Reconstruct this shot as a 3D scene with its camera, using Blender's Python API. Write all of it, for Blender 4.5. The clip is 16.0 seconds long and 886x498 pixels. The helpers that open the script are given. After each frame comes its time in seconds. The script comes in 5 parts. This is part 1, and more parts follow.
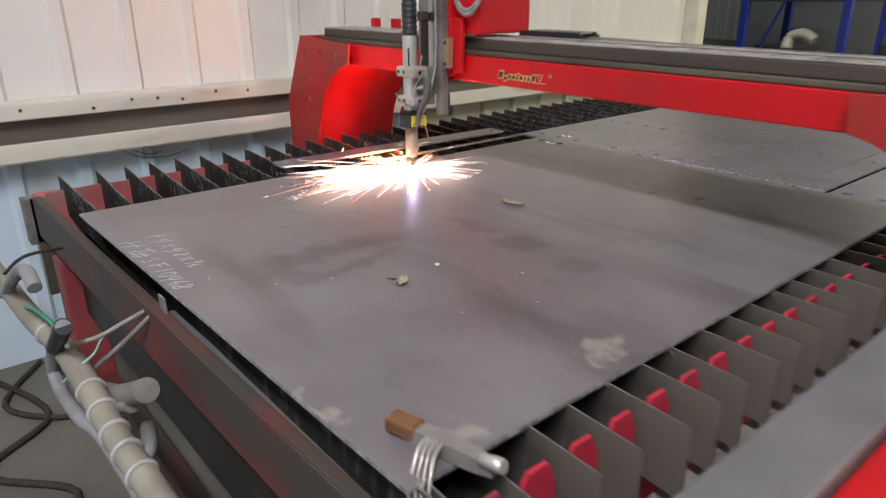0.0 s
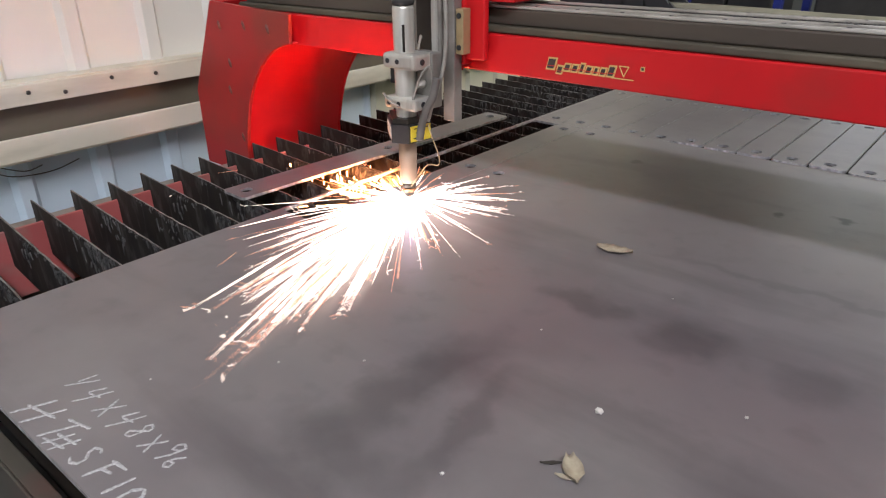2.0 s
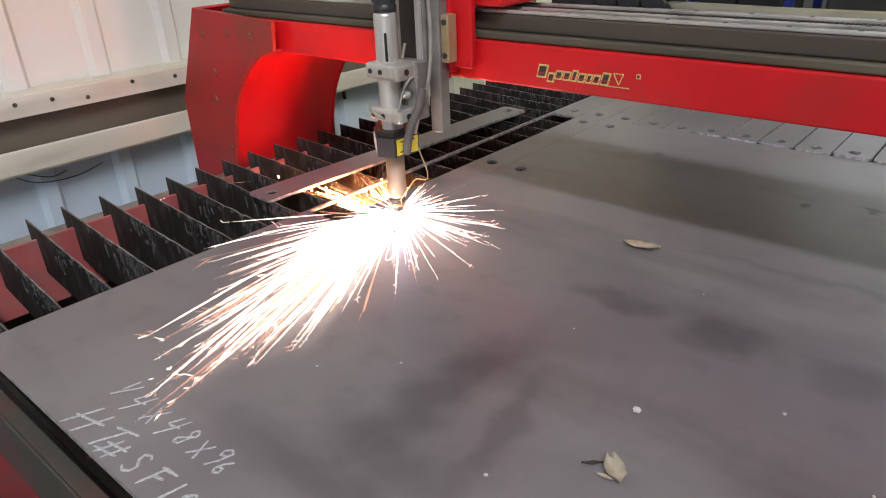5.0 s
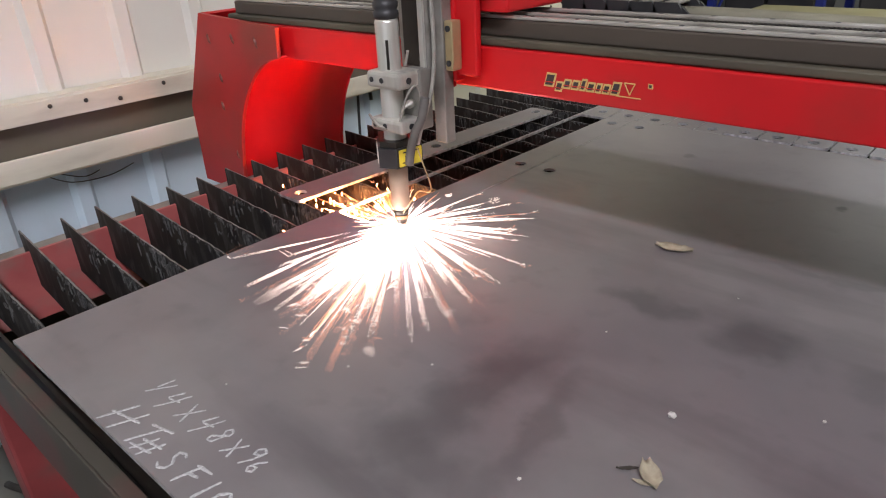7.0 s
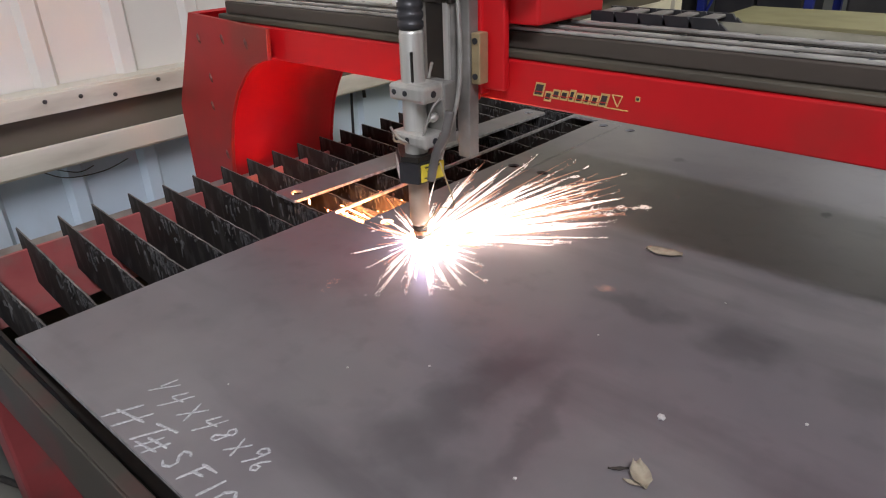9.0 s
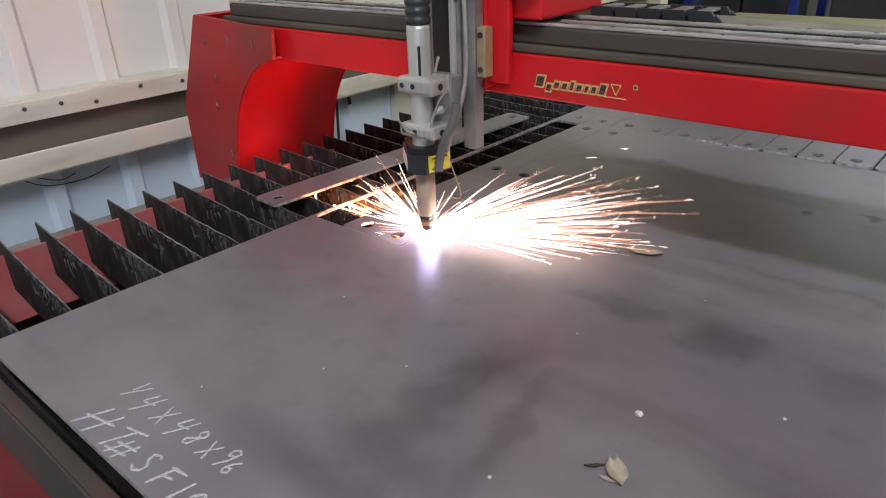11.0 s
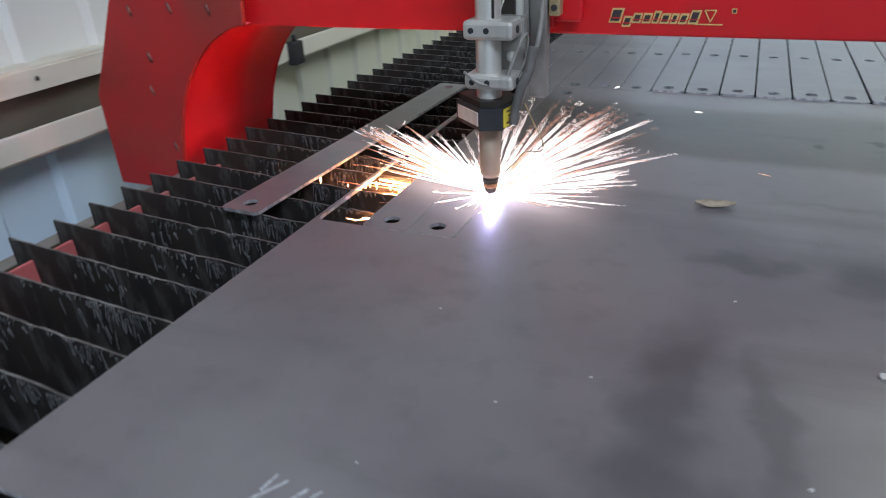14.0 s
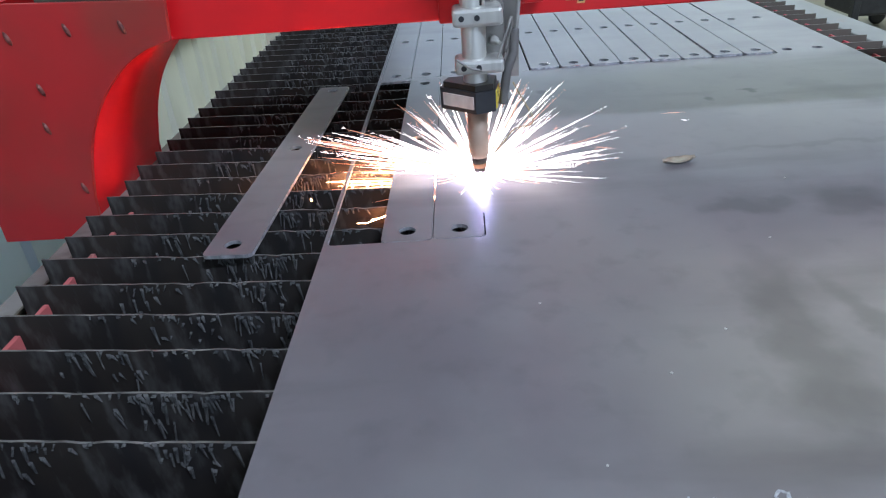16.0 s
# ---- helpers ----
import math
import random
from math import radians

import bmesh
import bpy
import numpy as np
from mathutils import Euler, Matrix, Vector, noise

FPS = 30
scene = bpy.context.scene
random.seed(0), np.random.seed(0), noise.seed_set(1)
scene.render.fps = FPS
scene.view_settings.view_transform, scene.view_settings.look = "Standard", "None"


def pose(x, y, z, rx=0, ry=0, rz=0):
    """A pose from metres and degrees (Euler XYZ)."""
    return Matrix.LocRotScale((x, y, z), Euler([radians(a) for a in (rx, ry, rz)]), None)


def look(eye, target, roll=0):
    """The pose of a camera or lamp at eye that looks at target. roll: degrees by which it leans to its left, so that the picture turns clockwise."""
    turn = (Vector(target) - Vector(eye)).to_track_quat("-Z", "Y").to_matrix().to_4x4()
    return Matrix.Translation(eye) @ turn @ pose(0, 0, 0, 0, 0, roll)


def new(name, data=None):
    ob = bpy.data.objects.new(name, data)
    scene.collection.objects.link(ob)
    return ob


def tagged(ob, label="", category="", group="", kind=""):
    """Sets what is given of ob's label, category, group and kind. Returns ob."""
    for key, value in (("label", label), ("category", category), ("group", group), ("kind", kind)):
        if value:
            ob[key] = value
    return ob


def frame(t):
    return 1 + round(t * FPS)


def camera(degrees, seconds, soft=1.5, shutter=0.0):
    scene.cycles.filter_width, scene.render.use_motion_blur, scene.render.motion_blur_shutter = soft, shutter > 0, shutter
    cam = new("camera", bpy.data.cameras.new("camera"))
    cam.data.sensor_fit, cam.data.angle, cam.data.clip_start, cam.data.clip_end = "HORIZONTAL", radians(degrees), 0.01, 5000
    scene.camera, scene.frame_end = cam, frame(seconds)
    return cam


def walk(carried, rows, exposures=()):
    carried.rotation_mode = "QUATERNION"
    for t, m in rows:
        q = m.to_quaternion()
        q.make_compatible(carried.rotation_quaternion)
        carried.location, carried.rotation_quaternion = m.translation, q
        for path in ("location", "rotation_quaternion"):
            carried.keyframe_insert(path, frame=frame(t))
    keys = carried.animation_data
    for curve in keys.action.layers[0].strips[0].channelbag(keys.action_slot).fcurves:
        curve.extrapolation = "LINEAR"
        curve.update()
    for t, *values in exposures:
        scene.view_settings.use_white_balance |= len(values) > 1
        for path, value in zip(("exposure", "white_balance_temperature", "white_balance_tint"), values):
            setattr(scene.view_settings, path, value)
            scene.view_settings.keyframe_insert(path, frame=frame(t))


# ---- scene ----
cam = camera(66.5, 16.0, soft=1.15, shutter=0.6)

PATH = [
    (0, (1.668, -0.305, 1.271), (0.231, 0.892, 0.562), -0.2),
    (0.5, (1.454, -0.249, 1.275), (0.076, 0.943, 0.45), 0.8),
    (1, (1.249, -0.246, 1.265), (-0.014, 1.035, 0.391), 0.1),
    (1.5, (1.101, -0.151, 1.274), (-0.143, 1.18, 0.449), -0.5),
    (2, (1.033, -0.136, 1.283), (-0.148, 1.234, 0.431), -0.7),
    (2.5, (1.014, -0.148, 1.294), (-0.141, 1.207, 0.383), -1.5),
    (3, (1.025, -0.148, 1.3), (-0.16, 1.203, 0.422), -2.2),
    (5.3, (1.009, -0.156, 1.303), (-0.197, 1.175, 0.424), -2.5),
    (5.5, (1.006, -0.157, 1.304), (-0.21, 1.164, 0.425), -2.6),
    (6, (1.004, -0.158, 1.303), (-0.229, 1.15, 0.425), -2.9),
    (6.5, (1.001, -0.16, 1.302), (-0.243, 1.138, 0.425), -2.8),
    (7, (1.002, -0.161, 1.302), (-0.246, 1.135, 0.429), -2.9),
    (7.5, (1.001, -0.163, 1.303), (-0.245, 1.134, 0.428), -2.8),
    (8, (1.004, -0.161, 1.303), (-0.244, 1.135, 0.429), -2.8),
    (8.5, (1.003, -0.164, 1.306), (-0.23, 1.145, 0.432), -2.5),
    (9, (1.003, -0.179, 1.325), (-0.215, 1.134, 0.434), -1.9),
    (11.5, (1.02, -0.162, 1.305), (-0.182, 1.189, 0.451), -2.4),
    (12, (1.019, -0.161, 1.303), (-0.157, 1.211, 0.447), -2.1),
    (12.5, (0.996, -0.176, 1.297), (-0.131, 1.224, 0.418), -1.1),
    (13, (0.898, -0.252, 1.288), (-0.094, 1.226, 0.375), -2.1),
    (13.2, (0.858, -0.279, 1.281), (-0.077, 1.241, 0.379), -1.2),
    (13.5, (0.758, -0.279, 1.277), (-0.121, 1.262, 0.354), -1.8),
    (14, (0.598, -0.235, 1.248), (-0.14, 1.378, 0.324), -3.0),
    (14.5, (0.462, -0.269, 1.26), (-0.036, 1.403, 0.281), -4.3),
    (15, (0.337, -0.299, 1.262), (0.039, 1.416, 0.277), -3.6),
    (15.5, (0.261, -0.283, 1.277), (0.117, 1.453, 0.295), -4.5),
    (16, (0.221, -0.291, 1.274), (0.134, 1.451, 0.294), -4.7),
]
walk(cam, [(t, look(eye, target, roll)) for t, eye, target, roll in PATH],
     exposures=[(0, -0.82, 6250, 15), (5.5, -0.88, 6200, 13), (8.0, -0.88, 6300, 18), (8.7, -1.05, 6200, 17), (11.5, -0.94, 5950, 14), (14, -1.04, 5400, 9), (15, -0.80, 5200, 9), (16, -0.70, 5080, 9)])

# ---- where the torch is, by time ----
# the gantry travels along y, the carriage on it along x
TRAVEL = [(0.0, 0.162, 0.836), (1.0, 0.162, 0.806), (3.0, 0.162, 0.741), (5.3, 0.162, 0.664), (7.0, 0.162, 0.607), (7.4, 0.166, 0.594),
          (7.9, 0.186, 0.588), (8.5, 0.214, 0.587), (8.9, 0.234, 0.588), (9.2, 0.241, 0.596), (10.2, 0.242, 0.629), (11.3, 0.242, 0.664),
          (13.0, 0.242, 0.717), (14.5, 0.242, 0.760), (16.0, 0.242, 0.803)]

# ---- light ----
world = bpy.data.worlds.new("world")
scene.world = world
world.use_nodes = True
wn = world.node_tree.nodes
sky = wn.new("ShaderNodeTexSky")
sky.sky_type, sky.sun_disc = "NISHITA", False
sky.sun_elevation, sky.sun_rotation = radians(40), radians(150)
world.node_tree.links.new(sky.outputs[0], wn["Background"].inputs[0])
wn["Background"].inputs[1].default_value = 0.035


def area_lamp(name, m, sx, sy, power, colour):
    data = bpy.data.lights.new(name, "AREA")
    data.shape, data.size, data.size_y, data.energy, data.color = "RECTANGLE", sx, sy, power, colour
    ob = new(name, data)
    ob.matrix_world = m
    return ob


# daylight in the big door behind the camera, and in the roof's translucent sheet
area_lamp("door_daylight", look((2.4, -4.2, 1.9), (0.2, 1.0, 1.0)), 3.8, 3.2, 62, (0.88, 0.95, 1.0))
area_lamp("roof_daylight", pose(2.5, -1.5, 4.35, 30, 8, 0), 2.8, 0.35, 405, (0.98, 0.97, 1.0))
area_lamp("far_daylight", look((3.9, 4.8, 4.3), (3.6, 6.0, 0.6)), 4.6, 3.0, 450, (1.0, 0.92, 0.54)).data.spread = radians(150)
# unseen fill lamp under the roof, added to brighten the far wall
area_lamp("far_wall_fill_lamp", look((0.4, 5.2, 4.35), (0.5, 7.5, 1.6)), 3.0, 1.6, 70, (0.88, 0.94, 1.0))

# unseen lamp added before the closed far wall, to be reflected in the sheet
area_lamp("far_wall_reflection_lamp", pose(3.2, 7.93, 2.35, -90, 0, 0), 7.5, 2.0, 72, (0.76, 0.88, 1.0))

# ---- materials ----
def node_mat(name):
    m = bpy.data.materials.new(name)
    m.use_nodes = True
    nt = m.node_tree
    return m, nt, nt.nodes["Principled BSDF"]


def noise_mix(nt, scale, a, b, lo=0.35, hi=0.65, detail=6.0, stretch=(1, 1, 1), base=None):
    """Colours a and b (or the socket base and b) mixed by noise in object space."""
    tc = nt.nodes.new("ShaderNodeTexCoord")
    mp = nt.nodes.new("ShaderNodeMapping")
    mp.inputs["Scale"].default_value = stretch
    no = nt.nodes.new("ShaderNodeTexNoise")
    no.inputs["Scale"].default_value, no.inputs["Detail"].default_value = scale, detail
    ra = nt.nodes.new("ShaderNodeMapRange")
    ra.inputs[1].default_value, ra.inputs[2].default_value = lo, hi
    mx = nt.nodes.new("ShaderNodeMix")
    mx.data_type = "RGBA"
    nt.links.new(tc.outputs["Object"], mp.inputs[0])
    nt.links.new(mp.outputs[0], no.inputs[0])
    nt.links.new(no.outputs[0], ra.inputs[0])
    nt.links.new(ra.outputs[0], mx.inputs[0])
    mx.inputs[6].default_value = (*(a or (0, 0, 0)), 1)
    mx.inputs[7].default_value = (*b, 1)
    if base is not None:
        nt.links.new(base, mx.inputs[6])
    return mx.outputs[2], no.outputs[0]


def bump(nt, bsdf, height, strength, distance):
    b = nt.nodes.new("ShaderNodeBump")
    b.inputs["Strength"].default_value, b.inputs["Distance"].default_value = strength, distance
    nt.links.new(height, b.inputs["Height"])
    nt.links.new(b.outputs[0], bsdf.inputs["Normal"])


def surface(name, a, b, scale, rough, metal=0.0, dirt=None, dirt_scale=3.0, dirt_lo=0.5, dirt_hi=0.8, bump_by=0.2, bump_d=0.001, stretch=(1, 1, 1), spec=0.5):
    m, nt, p = node_mat(name)
    col, h = noise_mix(nt, scale, a, b, stretch=stretch)
    if dirt:
        col, _ = noise_mix(nt, dirt_scale, None, dirt, dirt_lo, dirt_hi, 8.0, stretch, base=col)
    nt.links.new(col, p.inputs["Base Color"])
    p.inputs["Roughness"].default_value, p.inputs["Metallic"].default_value = rough, metal
    p.inputs["Specular IOR Level"].default_value = spec
    if bump_by:
        bump(nt, p, h, bump_by, bump_d)
    return m


def glow(name, colour, strength):
    m, nt, p = node_mat(name)
    p.inputs["Base Color"].default_value = (0, 0, 0, 1)
    p.inputs["Emission Color"].default_value = (*colour, 1)
    p.inputs["Emission Strength"].default_value = strength
    return m


RED = surface("red paint", (0.56, 0.008, 0.011), (0.46, 0.008, 0.011), 3.5, 0.40, dirt=(0.20, 0.035, 0.025), dirt_scale=5, dirt_lo=0.56, dirt_hi=0.95, bump_by=0.06, spec=0.35)
RED_GRIMY = surface("grimy red paint", (0.44, 0.014, 0.016), (0.30, 0.022, 0.018), 4.0, 0.42, dirt=(0.19, 0.055, 0.034), dirt_scale=3, dirt_lo=0.46, dirt_hi=0.80, bump_by=0.08, spec=0.35)
OLIVE = surface("dusty olive hose rubber", (0.24, 0.23, 0.165), (0.17, 0.16, 0.115), 12, 0.65, dirt=(0.10, 0.09, 0.065), dirt_scale=8, dirt_lo=0.52, dirt_hi=0.8)
TAUPE = surface("greasy brown extrusion", (0.082, 0.065, 0.050), (0.050, 0.040, 0.031), 7, 0.5, 0.2, dirt=(0.10, 0.082, 0.062), dirt_scale=5, dirt_lo=0.5, dirt_hi=0.8, stretch=(0.2, 1, 1))
RED_DUSTY = surface("dusty red paint", (0.17, 0.024, 0.026), (0.22, 0.028, 0.029), 6, 0.6, dirt=(0.055, 0.048, 0.036), dirt_scale=2.6, dirt_lo=0.30, dirt_hi=0.52)
LEG = surface("scuffed red leg paint", (0.30, 0.050, 0.050), (0.22, 0.036, 0.036), 8, 0.6, dirt=(0.10, 0.08, 0.065), dirt_scale=5, dirt_lo=0.48, dirt_hi=0.68)
COMB = surface("dusty red comb paint", (0.52, 0.135, 0.125), (0.44, 0.10, 0.095), 12, 0.65, dirt=(0.28, 0.20, 0.17), dirt_scale=9, dirt_lo=0.46, dirt_hi=0.7)
# the girt's recess: dust, and the channel's shade put into the brown
WEB = surface("dusty web with painted shade", (0.17, 0.145, 0.105), (0.11, 0.094, 0.068), 5, 0.7, dirt=(0.06, 0.05, 0.04), dirt_scale=3, stretch=(1, 0.3, 1))
PINK = surface("bright red comb paint", (0.55, 0.03, 0.06), (0.45, 0.02, 0.045), 20, 0.6, dirt=(0.14, 0.05, 0.05), dirt_scale=14, dirt_lo=0.52, dirt_hi=0.8)
# scorched steel, its base blacker still to stand in for shade between slats
SLAT = surface("scorched steel slat with painted shade", (0.010, 0.0098, 0.0112), (0.028, 0.023, 0.018), 9, 0.75, dirt=(0.085, 0.080, 0.074), dirt_scale=38, dirt_lo=0.53, dirt_hi=0.72, bump_by=0.5, bump_d=0.002, stretch=(1, 1, 0.35), spec=0.3)
def dust_past(mat, x0, x1, dust):
    """Pale dust and bare steel on that material where no cut has scorched it, past x0 along the thing."""
    nt = mat.node_tree
    p = nt.nodes["Principled BSDF"]
    col = p.inputs["Base Color"].links[0].from_socket
    tc, sx, no = nt.nodes.new("ShaderNodeTexCoord"), nt.nodes.new("ShaderNodeSeparateXYZ"), nt.nodes.new("ShaderNodeTexNoise")
    no.inputs["Scale"].default_value, no.inputs["Detail"].default_value = 14, 6
    ad, ra, mx = nt.nodes.new("ShaderNodeMath"), nt.nodes.new("ShaderNodeMapRange"), nt.nodes.new("ShaderNodeMix")
    ad.operation = "MULTIPLY_ADD"
    ad.inputs[1].default_value = 0.10
    ra.inputs[1].default_value, ra.inputs[2].default_value, ra.inputs[4].default_value = x0, x1, 0.9
    mx.data_type = "RGBA"
    mx.inputs[7].default_value = (*dust, 1)
    nt.links.new(tc.outputs["Object"], sx.inputs[0])
    nt.links.new(tc.outputs["Object"], no.inputs[0])
    nt.links.new(no.outputs[0], ad.inputs[0])
    nt.links.new(sx.outputs[0], ad.inputs[2])
    nt.links.new(ad.outputs[0], ra.inputs[0])
    nt.links.new(ra.outputs[0], mx.inputs[0])
    nt.links.new(col, mx.inputs[6])
    nt.links.new(mx.outputs[2], p.inputs["Base Color"])


dust_past(SLAT, 1.20, 1.33, (0.135, 0.118, 0.094))
SLAG = surface("slag", (0.105, 0.103, 0.097), (0.022, 0.022, 0.023), 60, 0.8, bump_by=0.8, bump_d=0.002)
ALU = surface("brushed aluminium", (0.66, 0.65, 0.60), (0.52, 0.51, 0.46), 30, 0.38, 0.6, dirt=(0.26, 0.24, 0.21), dirt_scale=22, dirt_lo=0.55, dirt_hi=0.8, stretch=(1, 1, 0.1))
GREY_METAL = surface("dirty grey metal", (0.30, 0.285, 0.26), (0.22, 0.21, 0.19), 14, 0.5, 0.4, dirt=(0.10, 0.09, 0.075), dirt_scale=12, dirt_lo=0.5, dirt_hi=0.75)
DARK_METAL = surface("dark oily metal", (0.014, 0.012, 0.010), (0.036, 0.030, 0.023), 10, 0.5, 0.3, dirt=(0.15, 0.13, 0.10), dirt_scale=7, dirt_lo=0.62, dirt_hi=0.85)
RAIL = surface("polished rail", (0.60, 0.57, 0.52), (0.44, 0.42, 0.38), 16, 0.35, 0.55, dirt=(0.15, 0.13, 0.11), dirt_scale=8, dirt_lo=0.58, dirt_hi=0.8)
DUSTY = surface("dusty olive metal", (0.115, 0.100, 0.066), (0.066, 0.057, 0.040), 9, 0.6, 0.1, dirt=(0.04, 0.035, 0.028), dirt_scale=6, dirt_lo=0.5, dirt_hi=0.75, stretch=(0.3, 1, 1))
BLACK = surface("black plastic", (0.018, 0.018, 0.02), (0.03, 0.03, 0.032), 20, 0.45)
BROWN = surface("heat-stained torch sleeve", (0.42, 0.31, 0.23), (0.34, 0.25, 0.18), 25, 0.5, 0.2, dirt=(0.12, 0.08, 0.06), dirt_scale=20, dirt_lo=0.6, dirt_hi=0.85)
BRONZE = surface("pale bronze", (0.45, 0.36, 0.20), (0.36, 0.28, 0.15), 30, 0.45, 0.5)
COPPER = surface("worn copper", (0.42, 0.22, 0.11), (0.30, 0.16, 0.09), 30, 0.35, 0.8)
YELLOW = surface("yellow label", (0.72, 0.60, 0.05), (0.62, 0.50, 0.04), 40, 0.5, bump_by=0)
WIRE = surface("grey cable", (0.30, 0.29, 0.26), (0.22, 0.21, 0.19), 40, 0.55)
HOSE = surface("grey hose", (0.28, 0.28, 0.28), (0.22, 0.22, 0.22), 14, 0.55, dirt=(0.13, 0.12, 0.10), dirt_scale=8)
PVC = surface("dusty plastic pipe", (0.33, 0.305, 0.235), (0.24, 0.22, 0.17), 8, 0.5, dirt=(0.16, 0.14, 0.11), dirt_scale=9, dirt_lo=0.5, dirt_hi=0.8)
STRAP = surface("pale grey strap", (0.50, 0.49, 0.46), (0.38, 0.37, 0.35), 40, 0.5)
PALE_GREEN = surface("pale green cable", (0.42, 0.55, 0.44), (0.30, 0.45, 0.36), 30, 0.5)
GREEN = surface("green cable", (0.03, 0.32, 0.20), (0.03, 0.26, 0.16), 30, 0.5)
BOLT = surface("rust-stained red bolt", (0.10, 0.022, 0.018), (0.20, 0.060, 0.040), 90, 0.5, 0.2)
WALL = surface("white sheet-metal cladding", (0.78, 0.77, 0.71), (0.71, 0.70, 0.64), 1.6, 0.36, dirt=(0.44, 0.42, 0.37), dirt_scale=2.2, dirt_lo=0.56, dirt_hi=0.85, bump_by=0.05, stretch=(1, 1, 0.3))
# cream-white sheet; the blue cast of the skylight is painted into its colour
LOWER = surface("pale cladding tinted by blue skylight", (0.66, 0.77, 0.84), (0.58, 0.70, 0.78), 2.0, 0.45, dirt=(0.40, 0.40, 0.35), dirt_scale=2.0, dirt_lo=0.55, dirt_hi=0.75, bump_by=0.05, stretch=(1, 1, 0.4))
CREAM = surface("cream sheet-metal cladding", (0.66, 0.66, 0.54), (0.58, 0.58, 0.47), 2.0, 0.45, dirt=(0.42, 0.42, 0.33), dirt_scale=2.4, dirt_lo=0.55, dirt_hi=0.8, bump_by=0.05, stretch=(1, 1, 0.4))
GIRT = surface("white painted girt", (0.76, 0.72, 0.60), (0.67, 0.63, 0.51), 3, 0.5, dirt=(0.34, 0.30, 0.23), dirt_scale=5, dirt_lo=0.56, dirt_hi=0.85, stretch=(1, 0.4, 2))
SCREW = surface("dark screw", (0.05, 0.045, 0.04), (0.09, 0.08, 0.07), 50, 0.5, 0.5, bump_by=0)
CONCRETE = surface("concrete floor", (0.17, 0.16, 0.13), (0.12, 0.113, 0.092), 2.2, 0.7, dirt=(0.10, 0.095, 0.08), dirt_scale=1.3, dirt_lo=0.52, dirt_hi=0.8, bump_by=0.15)
CEIL = surface("grey roof sheet", (0.45, 0.45, 0.43), (0.38, 0.38, 0.36), 2, 0.6)
# dark grey that puts the dimness of the shed's far end into the walls
DIM = surface("grey sheet darkened for the dim far end", (0.16, 0.17, 0.18), (0.11, 0.12, 0.13), 2, 0.6)
RUNWAY = surface("blue-grey steel runway", (0.22, 0.22, 0.225), (0.17, 0.172, 0.175), 5, 0.40, 0.3, dirt=(0.24, 0.17, 0.13), dirt_scale=9, dirt_lo=0.6, dirt_hi=0.8)
BLUE = surface("blue rack paint", (0.015, 0.03, 0.28), (0.02, 0.03, 0.20), 8, 0.5)
DARK = surface("dark stored goods", (0.022, 0.022, 0.026), (0.04, 0.038, 0.042), 5, 0.7)
TAN = surface("pale yellow board", (0.30, 0.28, 0.16), (0.24, 0.22, 0.12), 4, 0.7)
CHALK = surface("white chalk", (0.56, 0.56, 0.57), (0.33, 0.33, 0.34), 320, 0.9, bump_by=0)
LEAF = surface("dry leaf", (0.42, 0.37, 0.27), (0.26, 0.22, 0.16), 60, 0.7, bump_by=0.4)
TWIG = surface("dark twig", (0.03, 0.025, 0.02), (0.05, 0.04, 0.03), 60, 0.8)
PALE = surface("pale chip", (0.62, 0.60, 0.56), (0.5, 0.48, 0.45), 60, 0.7)
WORN = surface("worn bare slat edge", (0.24, 0.23, 0.21), (0.08, 0.075, 0.07), 40, 0.45, 0.5)
PALE_SLAG = surface("pale slag", (0.34, 0.33, 0.32), (0.20, 0.19, 0.18), 60, 0.8, bump_by=0.6)
GLOW_ARC = glow("plasma arc", (0.76, 0.64, 1.0), 6500)
GLOW_UNDER = glow("orange fire under the sheet", (1.0, 0.33, 0.09), 600)
GLOW_EMBER = glow("glowing embers", (1.0, 0.28, 0.06), 200)
GLOW_WHITE = glow("white-hot sparks", (1.0, 0.74, 0.60), 14)
GLOW_HOT = glow("blinding heart of the sparks", (1.0, 0.85, 0.76), 38)
GLOW_ORANGE = glow("orange sparks", (1.0, 0.43, 0.24), 3.2)


